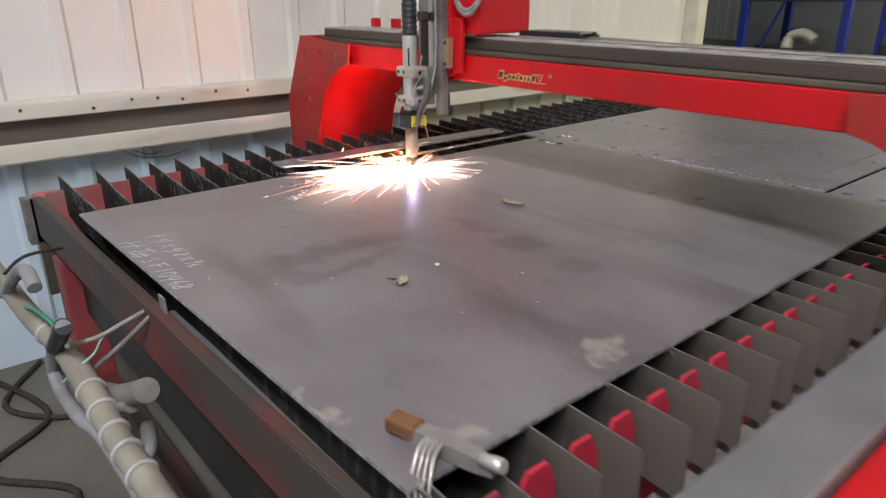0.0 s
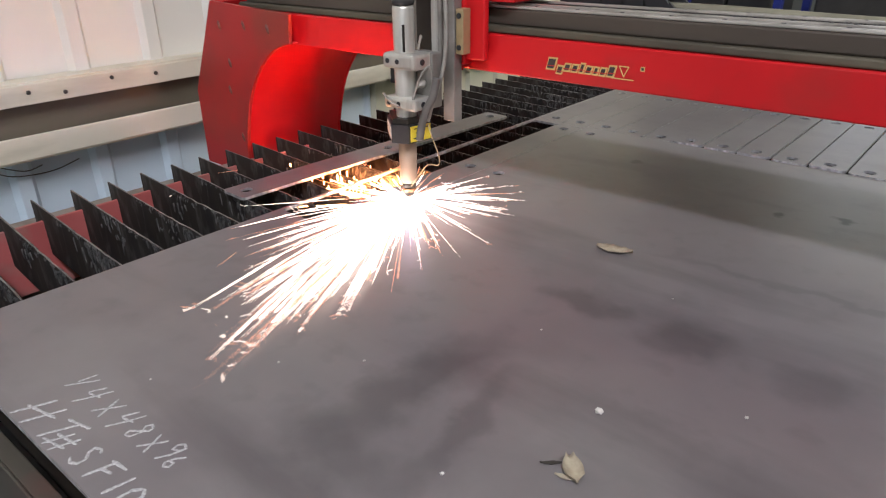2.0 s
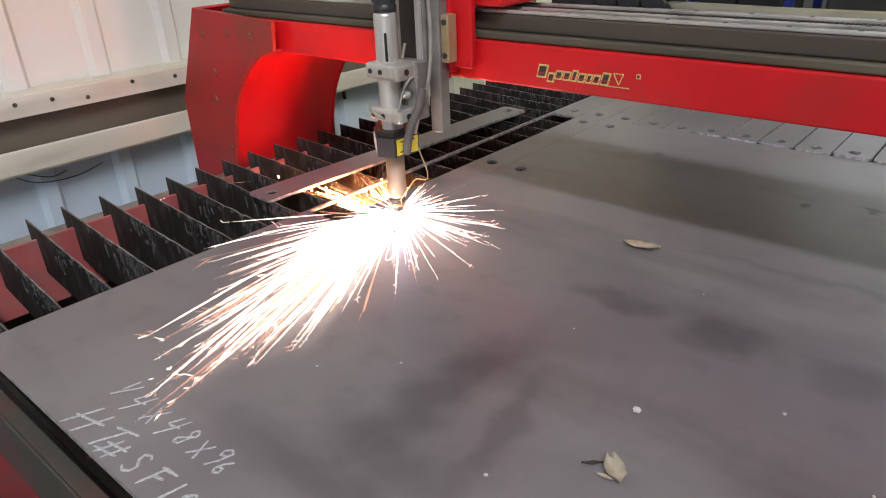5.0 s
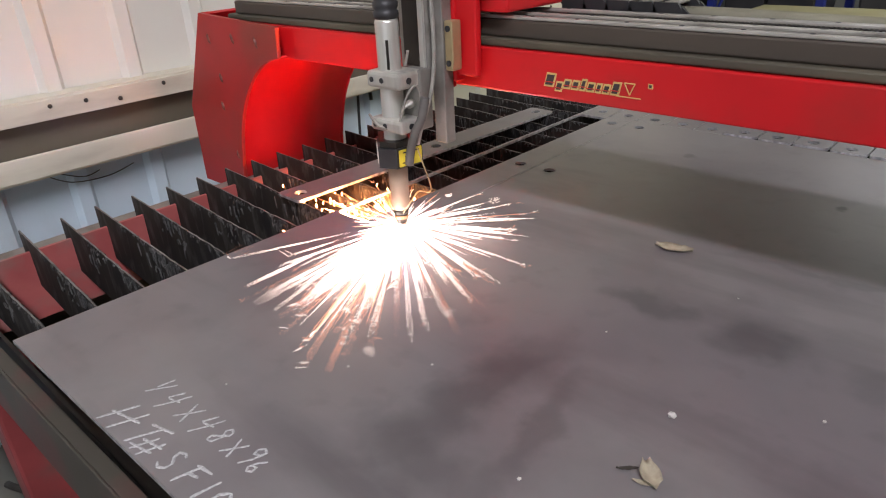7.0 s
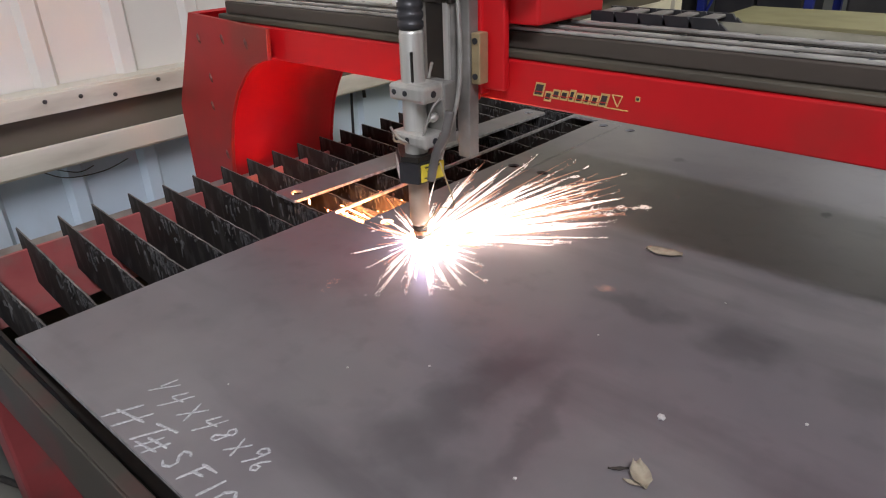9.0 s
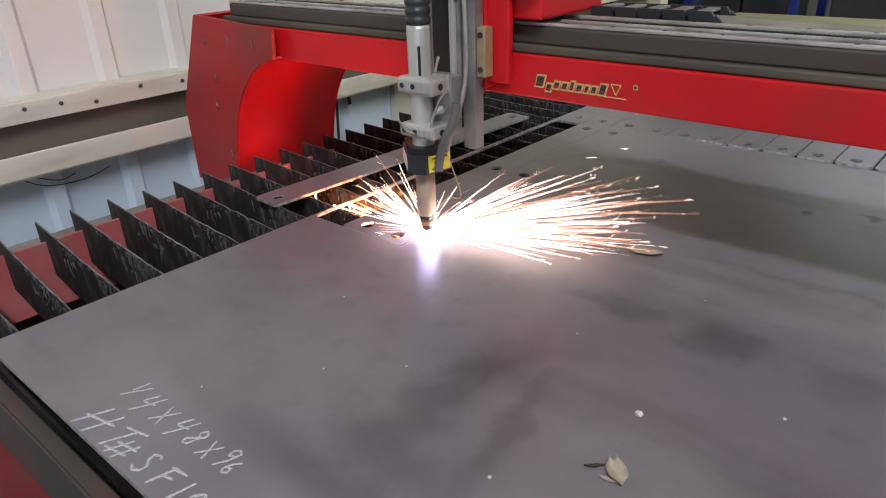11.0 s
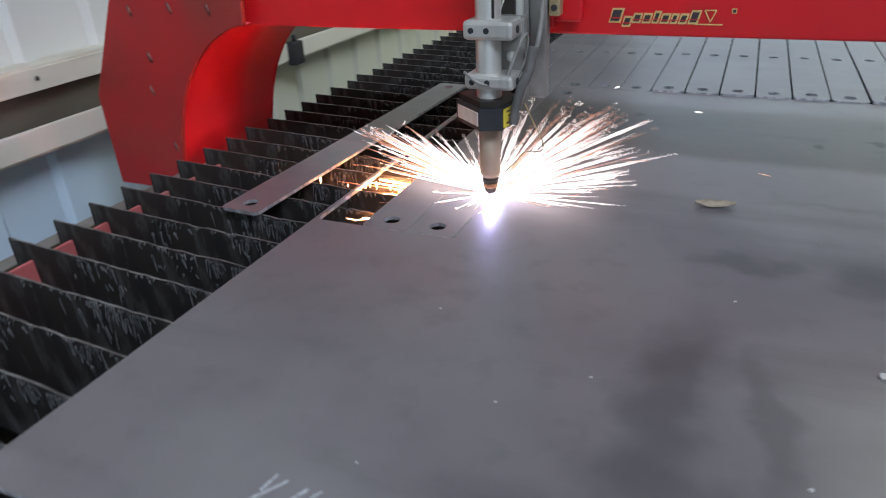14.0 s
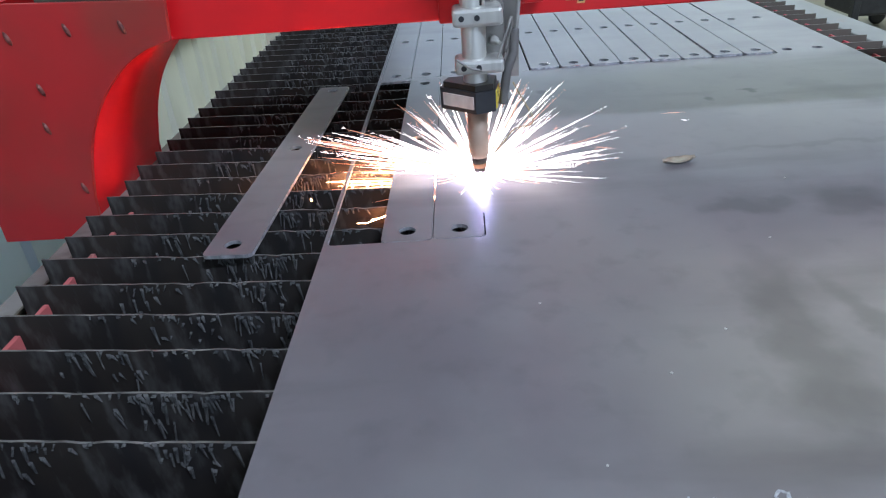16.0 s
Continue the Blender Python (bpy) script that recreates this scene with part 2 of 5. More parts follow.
def plate_material(name):
    """Hot-rolled steel: grey mill scale with handling smears that have their own places."""
    m, nt, p = node_mat(name)
    col, h = noise_mix(nt, 5.0, (0.196, 0.177, 0.183), (0.160, 0.145, 0.151), 0.3, 0.7, 9.0)
    col, h2 = noise_mix(nt, 2.2, None, (0.235, 0.222, 0.215), 0.45, 0.75, 5.0, base=col)
    col, _ = noise_mix(nt, 22.0, None, (0.120, 0.109, 0.113), 0.54, 1.05, 10.0, base=col)
    col, _ = noise_mix(nt, 3.0, None, (0.225, 0.210, 0.212), 0.48, 0.66, 7.0, base=col)
    col, _ = noise_mix(nt, 4.0, None, (0.120, 0.108, 0.112), 0.54, 0.72, 9.0, (0.35, 1.6, 1), base=col)
    geo = nt.nodes.new("ShaderNodeNewGeometry")
    warp = nt.nodes.new("ShaderNodeTexNoise")
    warp.inputs["Scale"].default_value, warp.inputs["Detail"].default_value = 16, 6
    nt.links.new(geo.outputs["Position"], warp.inputs[0])
    off = nt.nodes.new("ShaderNodeVectorMath")
    off.operation = "MULTIPLY_ADD"
    off.inputs[1].default_value = (0.09, 0.09, 0)
    nt.links.new(warp.outputs["Color"], off.inputs[0])
    nt.links.new(geo.outputs["Position"], off.inputs[2])
    # centre, half sizes, turn, strength of each dark smear
    for cx, cy, rx, ry, turn, force in ((0.635, 0.63, 0.075, 0.035, -8, 0.42), (0.795, 0.625, 0.065, 0.05, 8, 0.45), (0.935, 0.63, 0.06, 0.045, 5, 0.25),
                                        (0.575, 0.335, 0.045, 0.16, -6, 0.40), (0.67, 0.31, 0.025, 0.13, 10, 0.28), (0.60, 0.20, 0.10, 0.05, 0, 0.32),
                                        (0.744, 1.145, 0.020, 0.013, 0, 0.75), (0.848, 1.184, 0.022, 0.013, 0, 0.85), (0.40, 1.27, 0.02, 0.012, 0, 0.5),
                                        (0.90, 0.86, 0.30, 0.015, 2, 0.18), (1.02, 1.15, 0.05, 0.12, 30, 0.25)):
        mp = nt.nodes.new("ShaderNodeMapping")
        mp.vector_type = "TEXTURE"
        mp.inputs["Location"].default_value = (cx + 0.045, cy + 0.045, 0.8)
        mp.inputs["Rotation"].default_value = (0, 0, radians(turn))
        mp.inputs["Scale"].default_value = (rx, ry, 1)
        ln = nt.nodes.new("ShaderNodeVectorMath")
        ln.operation = "LENGTH"
        ra = nt.nodes.new("ShaderNodeMapRange")
        ra.interpolation_type = "SMOOTHSTEP"
        ra.inputs[1].default_value, ra.inputs[2].default_value, ra.inputs[3].default_value, ra.inputs[4].default_value = 1.22, 0.35, 0.0, min(0.9, force + 0.10)
        mx = nt.nodes.new("ShaderNodeMix")
        mx.data_type = "RGBA"
        mx.inputs[7].default_value = (0.055, 0.05, 0.052, 1)
        nt.links.new(off.outputs[0], mp.inputs[0])
        nt.links.new(mp.outputs[0], ln.inputs[0])
        nt.links.new(ln.outputs["Value"], ra.inputs[0])
        nt.links.new(ra.outputs[0], mx.inputs[0])
        nt.links.new(col, mx.inputs[6])
        col = mx.outputs[2]
    # pale dust scuffs near the sheet's open edge
    for cx, cy, rx, ry, turn in ((1.165, 0.41, 0.035, 0.055, 10), (1.185, 0.12, 0.03, 0.05, -15), (1.02, 0.02, 0.07, 0.012, 10)):
        mp = nt.nodes.new("ShaderNodeMapping")
        mp.vector_type = "TEXTURE"
        mp.inputs["Location"].default_value = (cx + 0.045, cy + 0.045, 0.8)
        mp.inputs["Rotation"].default_value = (0, 0, radians(turn))
        mp.inputs["Scale"].default_value = (rx, ry, 1)
        ln = nt.nodes.new("ShaderNodeVectorMath")
        ln.operation = "LENGTH"
        grain = nt.nodes.new("ShaderNodeTexNoise")
        grain.inputs["Scale"].default_value, grain.inputs["Detail"].default_value = 45, 8
        ad = nt.nodes.new("ShaderNodeMath")
        ad.operation = "MULTIPLY_ADD"
        ad.inputs[1].default_value = 2.6
        ra = nt.nodes.new("ShaderNodeMapRange")
        ra.inputs[1].default_value, ra.inputs[2].default_value, ra.inputs[3].default_value, ra.inputs[4].default_value = 2.2, 1.5, 0.0, 0.6
        mx = nt.nodes.new("ShaderNodeMix")
        mx.data_type = "RGBA"
        mx.inputs[7].default_value = (0.42, 0.38, 0.32, 1)
        nt.links.new(off.outputs[0], mp.inputs[0])
        nt.links.new(mp.outputs[0], ln.inputs[0])
        nt.links.new(geo.outputs["Position"], grain.inputs[0])
        nt.links.new(grain.outputs[0], ad.inputs[0])
        nt.links.new(ln.outputs["Value"], ad.inputs[2])
        nt.links.new(ad.outputs[0], ra.inputs[0])
        nt.links.new(ra.outputs[0], mx.inputs[0])
        nt.links.new(col, mx.inputs[6])
        col = mx.outputs[2]
    nt.links.new(col, p.inputs["Base Color"])
    p.inputs["Metallic"].default_value = 0.20
    rr = nt.nodes.new("ShaderNodeMapRange")
    rr.inputs[3].default_value, rr.inputs[4].default_value = 0.285, 0.38
    nt.links.new(h2, rr.inputs[0])
    nt.links.new(rr.outputs[0], p.inputs["Roughness"])
    bump(nt, p, h, 0.04, 0.001)
    return m


STEEL = plate_material("mill-scale steel")
EDGE = surface("bright cut edge", (0.72, 0.72, 0.74), (0.34, 0.34, 0.36), 80, 0.30, 0.6, stretch=(1, 1, 0.2))

# ---- mesh helpers ----
def add_box(bm, x0, x1, y0, y1, z0, z1, bevel=0.0, m=None):
    r = bmesh.ops.create_cube(bm, size=1.0)["verts"]
    bmesh.ops.scale(bm, vec=(x1 - x0, y1 - y0, z1 - z0), verts=r)
    bmesh.ops.translate(bm, vec=((x0 + x1) / 2, (y0 + y1) / 2, (z0 + z1) / 2), verts=r)
    if bevel:
        edges = list({e for v in r for e in v.link_edges})
        r = list({v for f in bmesh.ops.bevel(bm, geom=edges, offset=bevel, segments=2, profile=0.5, affect="EDGES")["faces"] for v in f.verts} | {v for v in r if v.is_valid})
    if m is not None:
        bmesh.ops.transform(bm, matrix=m, verts=r)
    return r


def box(x0, x1, y0, y1, z0, z1, bevel=0.0):
    bm = bmesh.new()
    add_box(bm, x0, x1, y0, y1, z0, z1, bevel)
    return bm


def lathe(profile, centre=(0, 0), n=24):
    """A turned solid about z: profile of (radius, z) from bottom to top."""
    bm = bmesh.new()
    rings = [[bm.verts.new((centre[0] + r * math.cos(2 * math.pi * i / n), centre[1] + r * math.sin(2 * math.pi * i / n), z)) for i in range(n)] for r, z in profile]
    for a, b in zip(rings, rings[1:]):
        for i in range(n):
            bm.faces.new((a[i], a[(i + 1) % n], b[(i + 1) % n], b[i])).smooth = True
    bm.faces.new(rings[0][::-1])
    bm.faces.new(rings[-1])
    return bm


def tube(points, radius, n=8, bm=None):
    """A round cable through points."""
    bm = bm or bmesh.new()
    pts = [Vector(p) for p in points]
    fine = []
    for i in range(len(pts) - 1):
        p0, p1, p2, p3 = pts[max(i - 1, 0)], pts[i], pts[i + 1], pts[min(i + 2, len(pts) - 1)]
        for k in range(6):
            t = k / 6
            fine.append(0.5 * ((2 * p1) + (p2 - p0) * t + (2 * p0 - 5 * p1 + 4 * p2 - p3) * t * t + (3 * p1 - p0 - 3 * p2 + p3) * t ** 3))
    fine.append(pts[-1])
    rings = []
    for i, p in enumerate(fine):
        d = (fine[min(i + 1, len(fine) - 1)] - fine[max(i - 1, 0)]).normalized()
        u = d.cross(Vector((0.3, 0.2, 1))).normalized()
        v = d.cross(u)
        rings.append([bm.verts.new(p + radius * (math.cos(2 * math.pi * k / n) * u + math.sin(2 * math.pi * k / n) * v)) for k in range(n)])
    for a, b in zip(rings, rings[1:]):
        for k in range(n):
            bm.faces.new((a[k], a[(k + 1) % n], b[(k + 1) % n], b[k])).smooth = True
    bm.faces.new(rings[0][::-1])
    bm.faces.new(rings[-1])
    return bm


def slab(outer, holes, z0, z1):
    """A flat plate of that outline with holes through it. The sides take material slot 1."""
    bm = bmesh.new()
    edges = []
    for loop in (outer, *holes):
        vs = [bm.verts.new((x, y, z1)) for x, y in loop]
        edges += [bm.edges.new((vs[i], vs[(i + 1) % len(vs)])) for i in range(len(vs))]
    bmesh.ops.triangle_fill(bm, use_beauty=True, use_dissolve=False, edges=edges)
    top = list(bm.faces)
    bmesh.ops.recalc_face_normals(bm, faces=top)
    if top[0].normal.z < 0:
        bmesh.ops.reverse_faces(bm, faces=top)
    ext = bmesh.ops.extrude_face_region(bm, geom=top)
    vs = [g for g in ext["geom"] if isinstance(g, bmesh.types.BMVert)]
    for v in vs:
        v.co.z = z1
    for f in top:
        for v in f.verts:
            v.co.z = z0
    bmesh.ops.recalc_face_normals(bm, faces=list(bm.faces))
    for f in bm.faces:
        f.material_index = 1 if abs(f.normal.z) < 0.5 else 0
    return bm


def prism_y(outline, y0, y1):
    """An (x, z) outline run from y0 to y1."""
    bm = bmesh.new()
    a = [bm.verts.new((x, y0, z)) for x, z in outline]
    b = [bm.verts.new((x, y1, z)) for x, z in outline]
    n = len(outline)
    for i in range(n):
        bm.faces.new((a[i], a[(i + 1) % n], b[(i + 1) % n], b[i]))
    bm.faces.new(a[::-1])
    bm.faces.new(b)
    bmesh.ops.recalc_face_normals(bm, faces=list(bm.faces))
    return bm


def ring(cx, cy, r, n=20):
    return [(cx + r * math.cos(2 * math.pi * i / n), cy + r * math.sin(2 * math.pi * i / n)) for i in range(n)]


def rounded(x0, x1, y0, y1, r=0.009, n=4):
    out = []
    for cx, cy, a in ((x1 - r, y1 - r, 0), (x0 + r, y1 - r, 90), (x0 + r, y0 + r, 180), (x1 - r, y0 + r, 270)):
        out += [(cx + r * math.cos(radians(a + 90 * i / n)), cy + r * math.sin(radians(a + 90 * i / n))) for i in range(n + 1)]
    return out


def part(name, bm, material, parent=None, label="", materials=()):
    me = bpy.data.meshes.new(name)
    bm.to_mesh(me)
    bm.free()
    for mt in (material, *materials):
        me.materials.append(mt)
    ob = new(name, me)
    ob.parent = parent
    if label:
        ob["label"] = label
    return ob


def thing(name, bm, material, label, category, group="", kind="", materials=()):
    return tagged(part(name, bm, material, None, "", materials), label, category, group, kind)


def empty(name, label, category, m=None, group=""):
    ob = new(name)
    if m is not None:
        ob.matrix_world = m
    return tagged(ob, label, category, group)


PLATE_Z, THICK = 0.80, 0.0064
SLAT_TOP = PLATE_Z - THICK

# ---- the shed ----
thing("floor", box(-6, 8, -6, 9, -0.12, 0.0), CONCRETE, "grey-brown dusty concrete workshop floor", "floor", kind="structure")
thing("ceiling", box(-3.2, 8, -4.6, 9, 4.5, 4.6), CEIL, "grey sheet-metal roof of the workshop", "ceiling", kind="structure")


def cladding(x, y0, y1, z0, z1, phase):
    """Ribbed sheet along y, its face towards +x."""
    bm = bmesh.new()
    prof = [(y0, 0.0)]
    y = math.floor((y0 - phase) / 0.22) * 0.22 + phase
    while y < y1:
        for dy, dx in ((-0.032, 0.0), (-0.018, 0.020), (0.018, 0.020), (0.032, 0.0)):
            if y0 < y + dy < y1:
                prof.append((y + dy, dx))
        y += 0.22
    prof.append((y1, 0.0))
    back = [(y1, -0.05), (y0, -0.05)]
    lo = [bm.verts.new((x + dx, yy, z0)) for yy, dx in prof + back]
    hi = [bm.verts.new((x + dx, yy, z1)) for yy, dx in prof + back]
    n = len(lo)
    for i in range(n):
        bm.faces.new((lo[i], lo[(i + 1) % n], hi[(i + 1) % n], hi[i]))
    bm.faces.new(lo[::-1])
    bm.faces.new(hi)
    bmesh.ops.recalc_face_normals(bm, faces=list(bm.faces))
    return bm


thing("wall_west", cladding(-1.0, -4.5, 4.05, 0.845, 4.5, 0.01), WALL, "white ribbed sheet-metal wall of the workshop", "wall", kind="structure")
thing("wall_west_lower_far", cladding(-1.0, 1.78, 4.05, 0.0, 0.842, 0.01), CREAM, "cream ribbed sheet-metal wall below the girt", "wall", kind="structure")
thing("wall_west_lower", cladding(-1.0, -4.5, 1.776, 0.0, 0.842, 0.01), LOWER, "pale ribbed sheet-metal wall below the girt, blue skylight put into its colour", "wall", kind="structure")
# far wall split: pale above to reflect in the sheet, darkened below
thing("wall_far", box(-3.2, 8, 8.0, 8.1, 1.25, 4.5), WALL, "pale far wall of the workshop", "wall", kind="structure")
thing("wall_far_lower", box(-3.2, 8, 8.0, 8.1, 0, 1.247), DIM, "lower part of the far wall, coloured darker for the dim far end", "wall", kind="structure")
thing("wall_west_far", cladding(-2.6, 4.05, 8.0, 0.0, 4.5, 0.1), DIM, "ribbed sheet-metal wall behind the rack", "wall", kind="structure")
thing("wall_east", box(7.0, 7.1, -4.5, 8.0, 0, 4.5), WALL, "pale side wall of the workshop", "wall", kind="structure")
thing("wall_south", box(-1.05, 0.3, -4.6, -4.5, 0, 4.5), WALL, "pale wall beside the open workshop door", "wall", kind="structure")
thing("wall_south_side", box(4.6, 7.0, -4.6, -4.5, 0, 4.5), WALL, "pale wall beside the open workshop door", "wall", kind="structure")
thing("wall_south_top", box(0.3, 4.6, -4.6, -4.5, 3.6, 4.5), WALL, "pale wall above the open workshop door", "wall", kind="structure")


def girt():
    ob = thing("wall_girt", box(-0.978, -0.970, -4.4, 4.0, 0.755, 0.938), WEB, "white painted steel wall girt, its recess coloured for dust and shade", "girt", kind="structure")
    bm = box(-0.998, -0.93, -4.4, 4.0, 0.932, 0.942, 0.002)
    add_box(bm, -0.934, -0.926, -4.4, 4.0, 0.884, 0.936, 0.002)
    part("upper_flange", bm, GIRT, ob)
    bm = box(-0.998, -0.905, -4.4, 4.0, 0.745, 0.753, 0.002)
    add_box(bm, -0.910, -0.900, -4.4, 4.0, 0.750, 0.812, 0.003)
    part("lower_flange", bm, GIRT, ob, "cream painted lower flange with lip")
    rnd = random.Random(5)
    y = -0.6
    while y < 3.6:
        bm = lathe([(0.006, 0.0), (0.006, 0.002), (0.003, 0.005)], n=8)
        bmesh.ops.transform(bm, matrix=pose(-0.926, y, 0.912 + rnd.uniform(-0.012, 0.012), 0, 90, 0), verts=list(bm.verts))
        part("screw", bm, SCREW, ob)
        y += rnd.choice((0.09, 0.13, 0.22))
    return ob


girt()
thing("corner_post", box(-1.02, -0.90, 4.06, 4.16, 0, 4.5, 0.004), GIRT, "cream painted steel corner post", "post", kind="structure")

# ---- the cutting table ----
def notched_bar(x, y0, n, height, z_top, slope):
    """A bar along y with pointed teeth between the slats."""
    bm = bmesh.new()
    for k in range(n):
        y = y0 + 0.0755 * k
        o = [(y + 0.006, z_top - height), (y + 0.0695, z_top - height), (y + 0.0695, z_top - 0.030), (y + 0.055, z_top), (y + 0.024, z_top), (y + 0.006, z_top - 0.030)]
        a = [bm.verts.new((x - 0.003, yy, zz)) for yy, zz in o]
        b = [bm.verts.new((x + 0.003, yy, zz)) for yy, zz in o]
        for i in range(6):
            bm.faces.new((a[i], a[(i + 1) % 6], b[(i + 1) % 6], b[i]))
        bm.faces.new(a[::-1])
        bm.faces.new(b)
    add_box(bm, x - 0.003, x + 0.003, y0 - 0.02, y0 + 0.0755 * n + 0.02, z_top - height - 0.10, z_top - height + 0.002)
    bmesh.ops.recalc_face_normals(bm, faces=list(bm.faces))
    return bm


SLOPE = -0.060
def slat_y(k, x):
    return 0.148 + 0.0755 * k + SLOPE * (x + 0.445)


def cutting_table():
    t = empty("cutting_table", "red and grey dusty steel frame of a plasma cutting table", "cutting table")
    skew = pose(0, 0, 0, 0, 0, 0.9)
    bm = box(-0.40, 1.56, -0.0265, -0.0225, 0.645, 0.757, 0.0015)
    add_box(bm, -0.40, 1.56, -0.0225, -0.003, 0.752, 0.757, 0.0015)
    add_box(bm, -0.40, 1.56, -0.0225, -0.003, 0.645, 0.650, 0.0015)
    part("front_rail", bm, RED_DUSTY, t, "dusty red steel channel").matrix_basis = skew
    part("lower_rail", box(-0.20, 1.50, 0.030, 0.060, 0.42, 0.53, 0.004), DARK_METAL, t, "dark oily lower rail").matrix_basis = skew
    part("shelf", box(0.475, 1.36, 0.000, 0.030, 0.715, 0.721, 0.001), RUNWAY, t, "blue-grey dusty shelf strip").matrix_basis = skew
    part("side_rail", box(-0.515, -0.470, -0.05, 2.62, 0.60, 0.735, 0.004), GREY_METAL, t, "grey dusty steel side angle")
    part("side_rail", box(1.375, 1.475, -0.05, 2.62, 0.60, 0.765, 0.005), RUNWAY, t, "grey steel runway rail")
    part("runway_cover", box(1.478, 1.56, -0.05, 1.05, 0.60, 0.745, 0.005), RED, t, "red painted cover")
    part("rear_rail", box(-0.50, 1.56, 2.60, 2.66, 0.60, 0.75, 0.005), RED_DUSTY, t)
    part("corner_block", box(-0.465, -0.402, -0.022, 0.06, 0.62, 0.752, 0.004), COMB, t, "dusty red corner block")
    for x, y in ((-0.315, -0.022), (1.50, -0.005), (-0.46, 2.60), (1.50, 2.60)):
        part("leg", box(x - 0.045, x + 0.045, y, y + 0.09, 0.0, 0.60, 0.006), LEG, t, "dusty red square leg")
    part("stretcher", box(-0.26, 1.45, 0.02, 0.07, 0.16, 0.24, 0.005), RED_DUSTY, t)
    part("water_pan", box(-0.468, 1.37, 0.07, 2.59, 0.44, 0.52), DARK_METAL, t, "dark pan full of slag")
    part("pan_wall", box(-0.476, -0.470, -0.03, 2.59, 0.44, 0.735), DUSTY, t, "dusty side of the pan")
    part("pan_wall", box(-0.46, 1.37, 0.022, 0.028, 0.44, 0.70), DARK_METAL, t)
    part("notched_bar", notched_bar(1.268, 0.046, 33, 0.10, 0.786, SLOPE), PINK, t, "red notched slat holder")
    part("notched_bar", box(-0.408, -0.400, 0.0, 2.56, 0.62, 0.762, 0.001), COMB, t, "red notched slat holder")
    part("ledge", box(1.30, 1.374, -0.03, 2.59, 0.655, 0.665), GREY_METAL, t, "dusty ledge covered in debris")
    part("bracket", box(0.530, 0.560, -0.002, 0.002, 0.70, 0.785, 0.001), GREY_METAL, t, "thin upright bracket")
    return t


cutting_table()


def bm_mesh(bm):
    me = bpy.data.meshes.new("slat")
    bm.to_mesh(me)
    return me


def slat_mesh(seed):
    """One slat along x: thin sheet, its top edge gnawed by cuts, with slag hanging on its sides."""
    rnd = random.Random(seed)
    bm = bmesh.new()
    xs = [-0.445 + 1.78 * i / 120 for i in range(121)]
    front, back = [], []
    for i, x in enumerate(xs):
        worn = min(1.0, max(0.0, (x + 0.36) / 0.22), max(0.0, (1.26 - x) / 0.10))
        z = SLAT_TOP - (0.0015 + rnd.random() ** 2 * 0.0030) * worn
        yy = SLOPE * (x + 0.445)
        front.append((bm.verts.new((x, yy - 0.0016, z)), bm.verts.new((x, yy - 0.0016, SLAT_TOP - 0.105))))
        back.append((bm.verts.new((x, yy + 0.0016, z)), bm.verts.new((x, yy + 0.0016, SLAT_TOP - 0.105))))
    for i in range(120):
        bm.faces.new((front[i][0], front[i][1], front[i + 1][1], front[i + 1][0]))
        bm.faces.new((back[i][0], back[i + 1][0], back[i + 1][1], back[i][1]))
        bm.faces.new((front[i][0], front[i + 1][0], back[i + 1][0], back[i][0])).material_index = 2
        bm.faces.new((front[i][1], back[i][1], back[i + 1][1], front[i + 1][1]))
    for i in (0, 120):
        bm.faces.new((front[i][0], back[i][0], back[i][1], front[i][1]))
    knots = [rnd.gauss(-0.10, 0.12) for _ in range(4)] + [rnd.uniform(0.1, 1.2) for _ in range(3)]
    for drip in range(330):
        near_top = drip % 4 > 0
        x = rnd.uniform(-0.30, 1.22) if near_top else rnd.gauss(rnd.choice(knots), 0.022)
        x = min(max(x, -0.38), 1.30)
        w, l = rnd.uniform(0.0010, 0.0034), rnd.uniform(0.003, 0.012) if near_top else rnd.uniform(0.006, 0.034)
        side = rnd.choice((-1, -1, 1))
        z = SLAT_TOP - (0.001 + rnd.random() ** 2 * 0.008 if near_top else rnd.random() ** 2.4 * 0.045 + 0.002)
        y = SLOPE * (x + 0.445) + side * 0.0016
        sk = rnd.uniform(-0.006, 0.006)
        a = [bm.verts.new(p) for p in ((x - w, y, z), (x + w, y, z), (x + w * 0.5 + sk, y, z - l), (x - w * 0.4 + sk, y, z - l))]
        b = [bm.verts.new(p) for p in ((x - w * 0.5, y + side * 0.0022, z - 0.003), (x + w * 0.5, y + side * 0.0022, z - 0.003), (x + sk, y + side * 0.0018, z - l * 0.8))]
        faces = [(a[0], a[1], b[1], b[0]), (a[1], a[2], b[2], b[1]), (a[2], a[3], b[2]), (a[3], a[0], b[0], b[2]), (b[0], b[1], b[2])]
        for f in faces:
            bm.faces.new(f).material_index = 1
    bmesh.ops.recalc_face_normals(bm, faces=list(bm.faces))
    crust = bmesh.new()
    crust.from_mesh(bm_mesh(bm))
    bmesh.ops.delete(bm, geom=[f for f in bm.faces if f.material_index == 1], context="FACES")
    bmesh.ops.delete(crust, geom=[f for f in crust.faces if f.material_index != 1], context="FACES")
    for f in bm.faces:
        f.material_index = 1 if f.material_index == 2 else 0
    for f in crust.faces:
        f.material_index = 0
    return bm, crust


